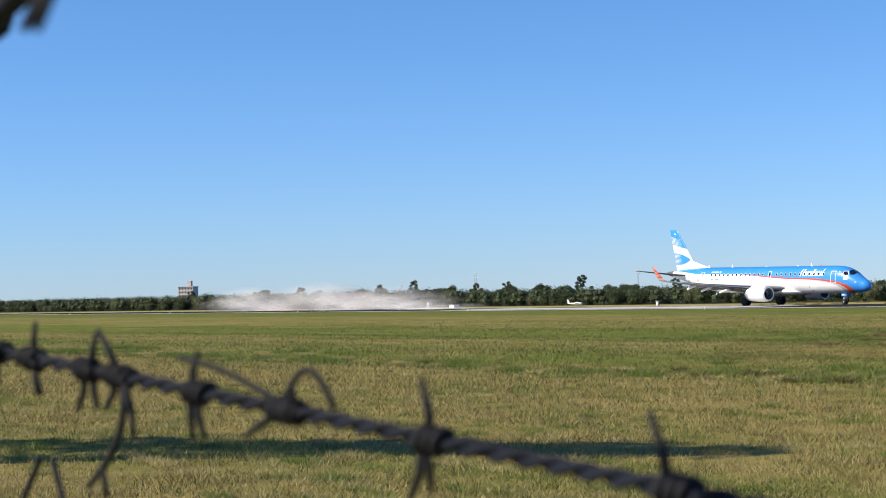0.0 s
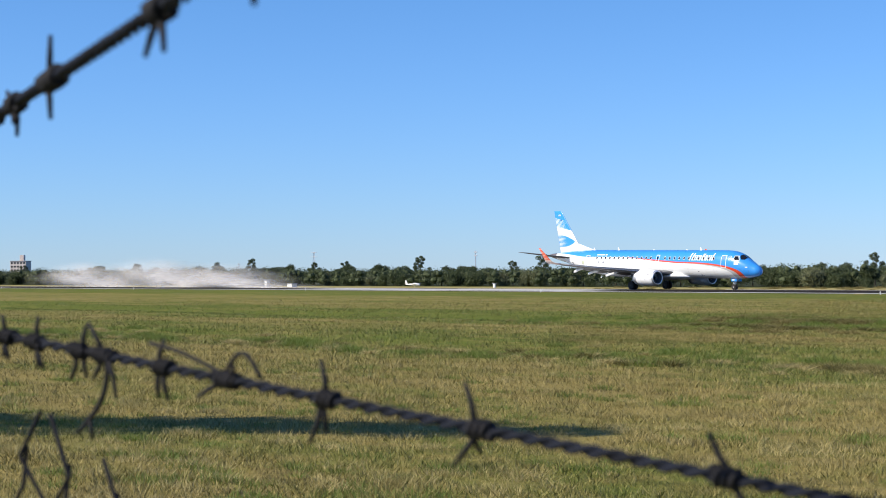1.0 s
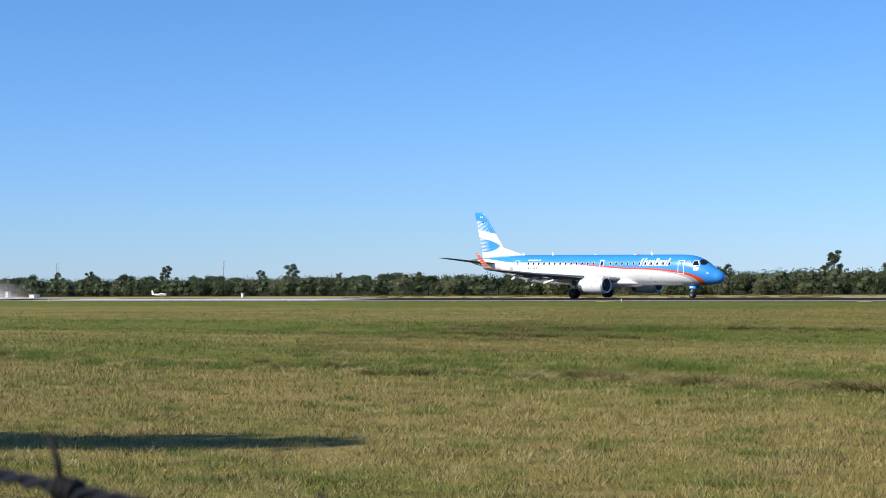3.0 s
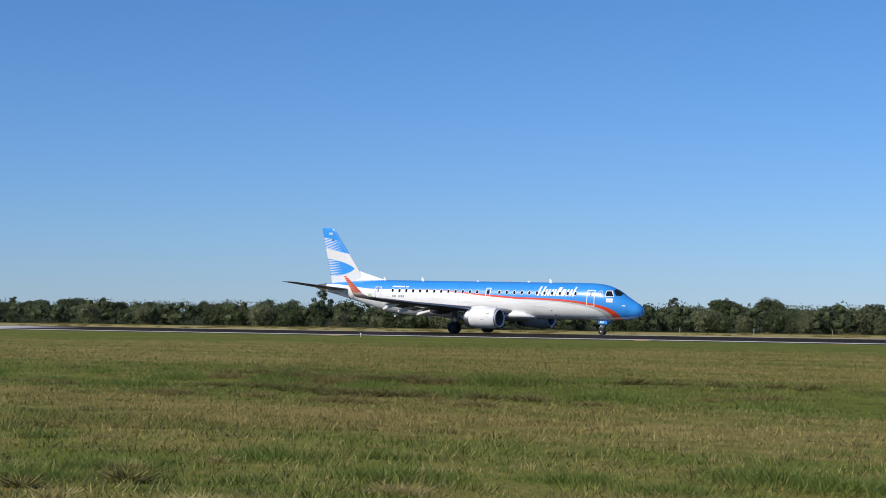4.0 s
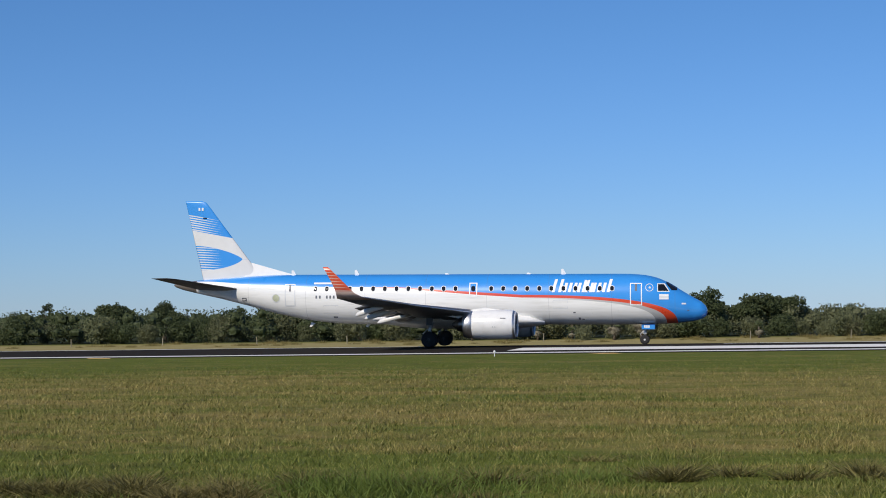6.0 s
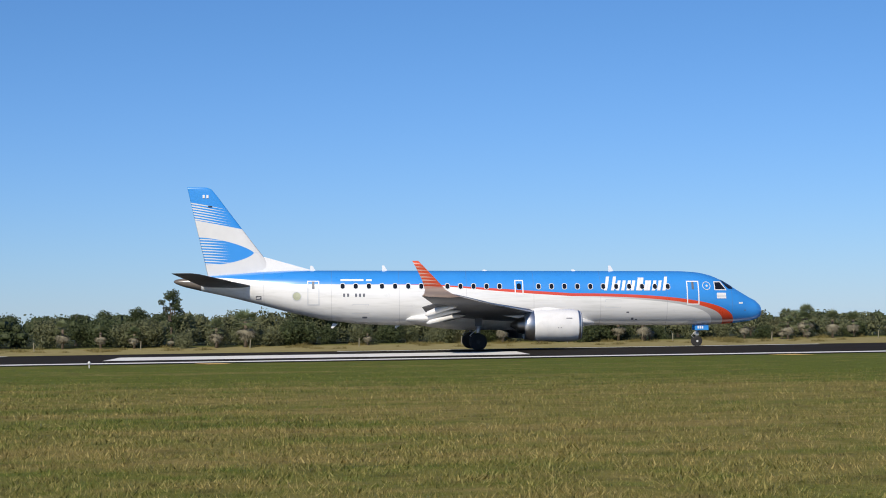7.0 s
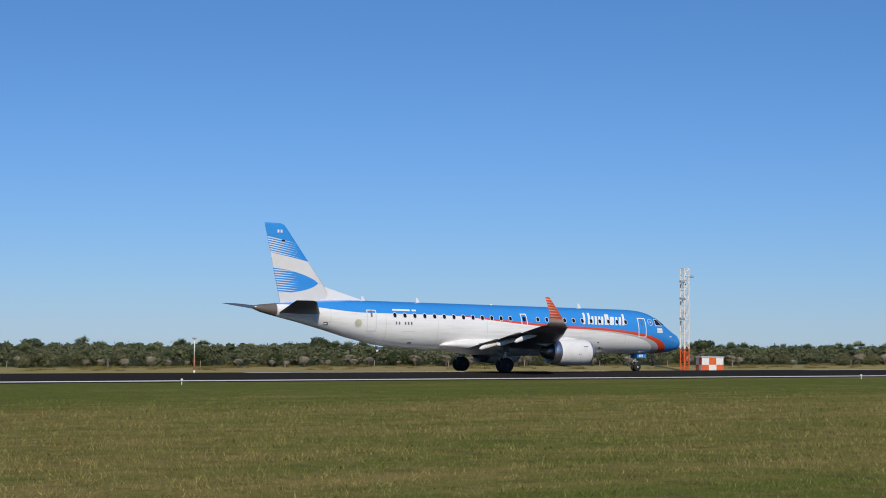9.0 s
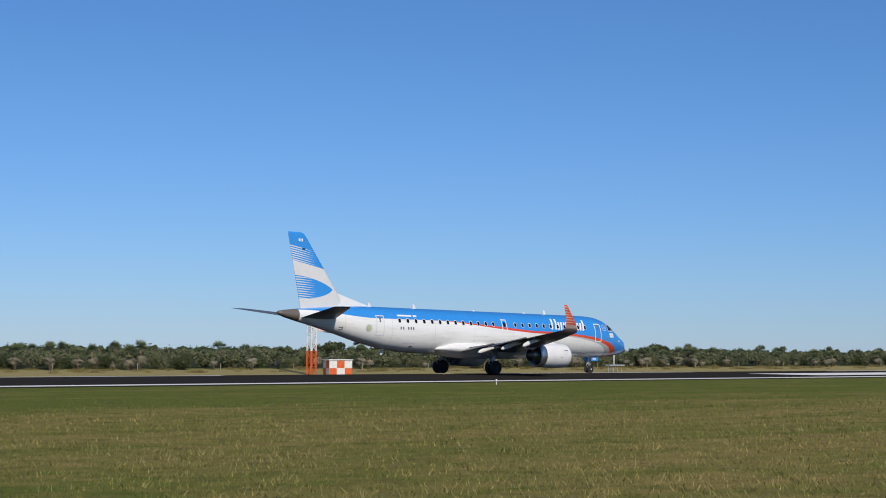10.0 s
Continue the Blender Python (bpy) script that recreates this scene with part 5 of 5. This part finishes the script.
crown = new("crown", array_mesh("crown", v, f, M_LEAF))
crown.parent = shade
shade.location = (12.0, -52.4, ground_z(12, -52.4))

# ---- airfield fixtures ----
M_ORANGE = plain("signal_orange", (0.72, 0.13, 0.03), 0.5, var=0.15)
M_FADED = plain("faded_red", (0.50, 0.20, 0.12), 0.6, var=0.2)
M_PANEL = plain("signal_white", (0.80, 0.80, 0.78), 0.5, var=0.1)
M_STEEL = plain("galvanised_steel", (0.55, 0.56, 0.57), 0.45, 0.5, var=0.15)


def edge_light(x, y):
    root = new("runway_light")
    tagged(root, "small white runway edge light on a stake", "runway light", "runway edge lights")
    part("stake", tube_data([(0, 0, -0.05), (0, 0, 0.22)], 0.035, 8), M_PANEL, root)
    part("lamp_head", tube_data([(0, 0, 0.22), (0, 0, 0.27), (0, 0, 0.36), (0, 0, 0.40)], [0.06, 0.09, 0.08, 0.03], 10), M_PANEL, root, "", True)
    root.location, root.scale = (x, y, ground_z(x, y)), (0.72, 0.72, 0.8)
    return root


first = edge_light(-11.28, 82.1)
for i in (-12, -11, -10, -9, -8, -7, -6, -5, -4, -3, -2, -1, 1, 2, 3, 4, 5):
    x = -11.28 + 45.4 * i
    copy_thing(first, pose(x, 82.1, ground_z(x, 82.1)))
for i in range(-9, 6):
    x = -18 + 45.4 * i
    copy_thing(first, pose(x, 134.0, ground_z(x, 134.0)))

# thin pole beyond the runway
pole = new("marker_pole")
tagged(pole, "thin white pole with a faded red band beyond the runway", "pole")
part("foot", tube_data([(0, 0, -0.1), (0, 0, 0.5)], 0.085, 10), M_PANEL, pole, "white-painted foot", True)
part("band", tube_data([(0, 0, 0.5), (0, 0, 1.6)], [0.068, 0.06], 10), M_FADED, pole, "faded red band", True)
part("shaft", tube_data([(0, 0, 1.6), (0, 0, 3.1)], [0.055, 0.045], 10), M_PANEL, pole, "", True)
bm = bmesh.new()
box(bm, 0, 0, 3.12, 0.3, 0.3, 0.12, 0.02)
part("cap", bm, M_STEEL, pole)
pole.location = (57.6, 136.0, ground_z(57.6, 136) - 0.02)

# lattice mast with antennas
tower = new("lattice_tower")
tagged(tower, "slim lattice antenna tower, white above an orange-red base", "tower")
TH, TW = 10.2, 0.3
for cx, cy in ((-TW, -TW), (TW, -TW), (TW, TW), (-TW, TW)):
    part("leg", tube_data([(cx, cy, -0.1), (cx, cy, 2.2)], 0.065, 6), M_ORANGE, tower)
    part("leg", tube_data([(cx, cy, 2.2), (cx, cy, TH)], 0.06, 6), M_PANEL, tower)
n = 14
for i in range(n):
    z0, z1 = TH * i / n, TH * (i + 1) / n
    m_ = M_ORANGE if z1 < 2.4 else M_PANEL
    for (ax, ay), (bx, by) in (((-TW, -TW), (TW, -TW)), ((TW, -TW), (TW, TW)), ((TW, TW), (-TW, TW)), ((-TW, TW), (-TW, -TW))):
        a, b = ((ax, ay, z0), (bx, by, z1)) if i % 2 else ((bx, by, z0), (ax, ay, z1))
        part("brace", tube_data([a, b], 0.036, 5), m_, tower)
        part("rung", tube_data([(ax, ay, z1), (bx, by, z1)], 0.036, 5), m_, tower)
for z, s in ((8.9, -1), (7.2, -1), (5.2, -1), (9.4, 1)):
    bm = bmesh.new()
    box(bm, s * 0.55, -0.3, z, 0.5, 0.3, 0.22, 0.04)
    part("antenna", bm, M_STEEL, tower)
tower.location = (111.8, 140.0, ground_z(111.8, 140))

# chequered equipment hut
hut = new("equipment_hut")
tagged(hut, "equipment hut chequered in orange and white panels", "hut")
bm = bmesh.new()
box(bm, 0, 0, 0.78, 2.5, 2.0, 1.56, 0.02)
part("body", bm, M_PANEL, hut)
for i in range(3):
    for j in range(2):
        bm = bmesh.new()
        box(bm, -0.85 + 0.85 * i, -1.012, 0.42 + 0.74 * j, 0.82, 0.025, 0.72, 0.006)
        part("panel", bm, M_ORANGE if (i + j) % 2 == 0 else M_PANEL, hut)
    for s in (-1, 1):
        if i < 2:
            for j in range(2):
                bm = bmesh.new()
                box(bm, s * 1.262, -0.5 + i, 0.42 + 0.74 * j, 0.025, 0.96, 0.72, 0.006)
                part("panel", bm, M_ORANGE if (i + j) % 2 else M_PANEL, hut)
bm = bmesh.new()
box(bm, 0, 0, 1.6, 2.7, 2.2, 0.08, 0.01)
part("roof", bm, M_PANEL, hut)
hut.matrix_world = pose(113.0, 137.6, ground_z(113.0, 137.6), 0, 0, -20) @ Matrix.Diagonal((0.88, 0.88, 0.94, 1))
bar = new("barrier_rail")
tagged(bar, "orange rail between the tower and the hut", "rail")
part("post", tube_data([(0, 0, -0.1), (0, 0, 1.3)], 0.05, 8), M_ORANGE, bar)
part("post", tube_data([(1.1, 0, -0.1), (1.1, 0, 1.3)], 0.05, 8), M_ORANGE, bar)
part("rail", tube_data([(-0.2, 0, 1.25), (1.3, 0, 1.25)], 0.06, 8), M_ORANGE, bar)
bar.location = (112.3, 138.6, ground_z(112.3, 138.6))

# low instrument stand with a white post
stand = new("instrument_stand")
tagged(stand, "low legged instrument stand with a white post", "stand")
bm = bmesh.new()
box(bm, 0, 0, 0.72, 2.4, 0.7, 0.16, 0.03)
part("platform", bm, M_STEEL, stand)
for s in (-1, -0.3, 0.4, 1):
    part("leg", tube_data([(s * 1.05, 0, -0.1), (s * 1.05, 0, 0.66)], 0.05, 6), M_STEEL, stand)
part("post", tube_data([(-0.2, 0, 0.8), (-0.2, 0, 2.9)], [0.1, 0.06], 8), M_PANEL, stand, "white post", True)
stand.location = (155.0, 141.0, ground_z(155, 141))


def verge_post(x, y):
    root = new("wooden_post")
    tagged(root, "pale weathered wooden post of the boundary fence", "post", "boundary fence posts")
    part("shaft", tube_data([(0, 0, -0.1), (0.01, 0, 0.4), (0, 0.01, 0.68)], [0.05, 0.045, 0.04], 7), M_THATCH, root)
    root.location = (x, y, ground_z(x, y))
    return root


vp = verge_post(-60.0, 148.3)
for i in range(1, 30):
    x = -60 + i * 8.8 + rnd.uniform(-0.4, 0.4)
    copy_thing(vp, pose(x, 148.3, ground_z(x, 148.3), rnd.uniform(-4, 4), rnd.uniform(-4, 4), 0))


def from_fence(bear, y):
    return 43 + (y + 48) * math.tan(radians(bear))


# things beyond the runway to the west
def lattice_mast(x, y, h):
    root = new("radio_mast")
    tagged(root, "thin grey radio mast above the trees", "mast", "radio masts")
    part("shaft", tube_data([(0, 0, -0.1), (0, 0, h)], [0.12, 0.07], 6), M_STEEL, root)
    for z in (h - 0.3, h - 1.0):
        bm = bmesh.new()
        box(bm, 0, 0, z, 0.9, 0.15, 0.25, 0.03)
        part("antenna", bm, M_STEEL, root)
    root.location = (x, y, ground_z(x, y))


lattice_mast(from_fence(-50.2, 192), 192, 7.0)
lattice_mast(from_fence(-57.8, 230), 230, 5.6)
mast2 = new("power_pylon")
tagged(mast2, "grey steel power pylon above the trees", "pylon")
for s in (-1, 1):
    part("leg", tube_data([(s * 1.0, 0, -0.1), (s * 0.25, 0, 9.0)], 0.09, 5), M_STEEL, mast2)
    part("brace", tube_data([(s * 0.9, 0, 1.0), (-s * 0.4, 0, 6.0)], 0.05, 5), M_STEEL, mast2)
for z, w in ((7.6, 2.0), (9.0, 1.3)):
    part("arm", tube_data([(-w, 0, z), (w, 0, z)], 0.07, 5), M_STEEL, mast2)
mast2.location = (from_fence(-55.4, 260), 260, ground_z(0, 260))

plane2 = new("light_aircraft")
tagged(plane2, "small white light aircraft parked before the scrub", "light aircraft")
part("fuselage", tube_data([(0, 0, 0.75), (0.4, 0, 0.8), (1.6, 0, 0.95), (3.4, 0, 0.85), (4.6, 0, 0.95)], [0.12, 0.36, 0.42, 0.2, 0.08], 12), M_PANEL, plane2, "", True)
for s in (-1, 1):
    part("wing", surface([(0.2, -2.1, -1.2, 1.05, 0.12), (3.2, -2.0, -1.3, 1.2, 0.12)], s), M_PANEL, plane2, "", True)
    part("leg", tube_data([(1.3, s * 0.2, 0.7), (1.4, s * 0.7, 0.0)], 0.05, 6), M_STEEL, plane2)
part("fin", ([(3.9, -0.03, 0.95), (4.7, -0.03, 0.95), (4.8, -0.03, 2.1), (4.4, -0.03, 2.1), (3.9, 0.03, 0.95), (4.7, 0.03, 0.95), (4.8, 0.03, 2.1), (4.4, 0.03, 2.1)], [(0, 1, 2, 3), (7, 6, 5, 4), (0, 3, 7, 4), (1, 5, 6, 2), (3, 2, 6, 7)]), M_PANEL, plane2)
plane2.matrix_world = pose(from_fence(-52.0, 147.5), 147.5, ground_z(0, 147.5) - 0.02, 0, 0, 205) @ Matrix.Diagonal((0.62, 0.62, 0.62, 1))

for bear, y, w, h in ((-56.9, 147.5, 0.9, 1.2), (-56.1, 147.2, 1.6, 0.6), (-58.9, 147.0, 2.2, 0.8), (-49.6, 147.4, 0.4, 0.7)):
    hut2 = new("white_shed")
    tagged(hut2, "small white shed before the scrub", "shed", "white sheds")
    x = from_fence(bear, y)
    bm = bmesh.new()
    box(bm, 0, 0, h / 2, w, w * 0.8, h, 0.02)
    part("wall", bm, M_PANEL, hut2)
    bm = bmesh.new()
    box(bm, 0, 0, h + 0.04, w + 0.2, w * 0.8 + 0.2, 0.08, 0.01)
    part("roof", bm, M_STEEL, hut2)
    hut2.location = (x, y, ground_z(x, y))

tank = new("water_tank")
tagged(tank, "pale cylindrical water tank above the scrub", "water tank")
part("drum", tube_data([(0, 0, 4.6), (0, 0, 4.7), (0, 0, 7.3), (0, 0, 7.5)], [1.2, 1.3, 1.3, 1.0], 20), M_PANEL, tank, "", True)
for a in (0, 1.57, 3.14, 4.71):
    part("leg", tube_data([(1.0 * math.cos(a), 1.0 * math.sin(a), -0.1), (0.9 * math.cos(a), 0.9 * math.sin(a), 4.62)], 0.12, 6), M_STEEL, tank)
tank.location, tank.scale = (-152.0, 276.0, ground_z(0, 276)), (0.5, 0.5, 0.52)

block = new("apartment_building")
tagged(block, "distant pale apartment building with a stair tower", "building")
M_RENDER = plain("pale_render", (0.60, 0.52, 0.46), 0.8, var=0.1, scale=0.3)
bm = bmesh.new()
box(bm, 0, 0, 9, 16, 12, 18.2, 0.1)
part("wall", bm, M_RENDER, block)
bm = bmesh.new()
box(bm, 2, 0, 21, 4, 4, 6, 0.1)
part("stair_tower", bm, M_RENDER, block)
for i in range(5):
    for j in range(5):
        bm = bmesh.new()
        box(bm, -6.2 + 3.1 * i, -6.02, 2.4 + 3.5 * j, 1.7, 0.12, 1.7)
        part("window", bm, M_GLASS, block)
bm = bmesh.new()
box(bm, 0, 0, 18.25, 16.8, 12.8, 0.5, 0.05)
part("roof", bm, M_RENDER, block)
bx = math.radians(-64.6)
block.matrix_world = pose(43 + 1750 * math.sin(bx), -48 + 1750 * math.cos(bx), ground_z(0, 702) - 0.2, 0, 0, 40)

# ---- dust blown up behind the jet ----
k = Nodes("dust", 1.0, spec=0.0)
o = k.pos("Object")
ln = k.n("ShaderNodeVectorMath")
ln.operation = 'LENGTH'
k.link(o, ln.inputs[0])
ri = k.t.nodes.new("ShaderNodeObjectInfo").outputs["Random"]
sh = k.n("ShaderNodeVectorMath")
sh.operation = 'ADD'
k.link(o, sh.inputs[0])
cb = k.n("ShaderNodeCombineXYZ")
k.link(k.math('MULTIPLY', ri, 37.0), cb.inputs[0])
k.link(k.math('MULTIPLY', ri, 11.0), cb.inputs[2])
k.link(cb.outputs[0], sh.inputs[1])
nz = k.noise(2.6, 5, sh.outputs[0], 0.65)
soft_ = k.math('SUBTRACT', 1.0, k.step(ln.outputs["Value"], 0.0, 0.96))
alpha = k.math('MULTIPLY', k.math('MULTIPLY', soft_, k.step(nz, 0.22, 0.72)), 0.74)
k.colour((0.72, 0.69, 0.66))
k.link(alpha, k.b.inputs["Alpha"])
M_DUST = k.m
cloud = new("dust_cloud")
tagged(cloud, "pale thin dust cloud drifting over the runway", "dust cloud", kind="stuff")
PUFFS = []


def puff_mesh():
    """One thin wavy sheet of dust that fades towards its oval rim."""
    v, f = [(0, 0, 0)], []
    n, m = 20, 6
    for r in range(1, m + 1):
        for i in range(n):
            a, b = r / m * math.cos(2 * math.pi * i / n), r / m * math.sin(2 * math.pi * i / n)
            v.append((a, 0.25 * math.sin(3 * a) * math.cos(2.5 * b), b))
    f += [(0, 1 + i, 1 + (i + 1) % n) for i in range(n)]
    for r in range(m - 1):
        f += [(1 + r * n + i, 1 + (r + 1) * n + i, 1 + (r + 1) * n + (i + 1) % n, 1 + r * n + (i + 1) % n) for i in range(n)]
    return mesh_of("puff", v, f, M_DUST, True)


PM = puff_mesh()
prnd = random.Random(8)
for i in range(13):
    q = i / 12
    x = -190 - 76 * q + prnd.uniform(-3, 3)
    hgt = 0.8 + 2.6 * min(1.0, q * 2.6) * prnd.uniform(0.6, 1.4)
    ob = new("puff", PM)
    ob.parent = cloud
    ob.scale = (prnd.uniform(12, 17), 3.0, hgt)
    PUFFS.append((ob, x, 100 + 3.7 * i % 15 + prnd.uniform(-1, 1), hgt * prnd.uniform(0.35, 0.6), 26 + prnd.uniform(-5, 5)))


# ---- movement ----
RUN = [(0.0, -103.6), (0.5, -99.22), (1.0, -94.37), (1.5, -88.35), (2.0, -80.77), (2.5, -72.75), (3.0, -63.94), (3.2, -60.26), (4.5, -35.39), (5.0, -24.73), (5.5, -13.59), (5.7, -8.7), (6.8, 20.81), (7.0, 26.37), (7.5, 40.01), (8.0, 55.3), (8.5, 70.6), (9.0, 86.7), (9.5, 103.2), (10.0, 120.78)]


HANG = Vector(UP[0])
for ob in upper.children:
    ob.matrix_parent_inverse = Matrix.Translation(-HANG)


def sway(dx, dy, dz, turn):
    """Pose of the upper wire, shifted and swung about the point where it hangs."""
    return Matrix.Translation(HANG + Vector((dx, dy, dz))) @ Matrix.Rotation(radians(turn), 4, Vector((-0.8, 0.6, 0.0)))


def motions():
    walk(airliner, [(t, pose(s, D, 0.012)) for t, s in RUN])
    # the loose upper wire sways
    walk(upper, [(t, sway(dx, dy, dz, turn)) for t, dx, dy, dz, turn in ((0.0, 0, 0, -0.012, 17), (0.5, 0, 0, 0, 6), (1.0, 0, 0, 0, 0), (2.0, 0, 0, 0, 0), (2.5, 0.016, 0.018, 0.040, 0), (3.2, 0.016, 0.018, 0.045, 0), (10.0, 0.016, 0.018, 0.045, 0))])
    for ob, at, r in WHEELS:
        rows = []
        for i in range(101):
            rows.append((i * 0.1, Matrix.Translation(at) @ Matrix.Rotation(radians(70.0 * i), 4, 'Y')))
        walk(ob, rows)
    for ob, x, y, z, turn in PUFFS:
        walk(ob, [(t, pose(x - 0.7 * t, y + 0.2 * t, z + 0.06 * t, 0, 2.0 * t, turn + 0.6 * t)) for t in (0.0, 5.0, 10.0)])


motions()
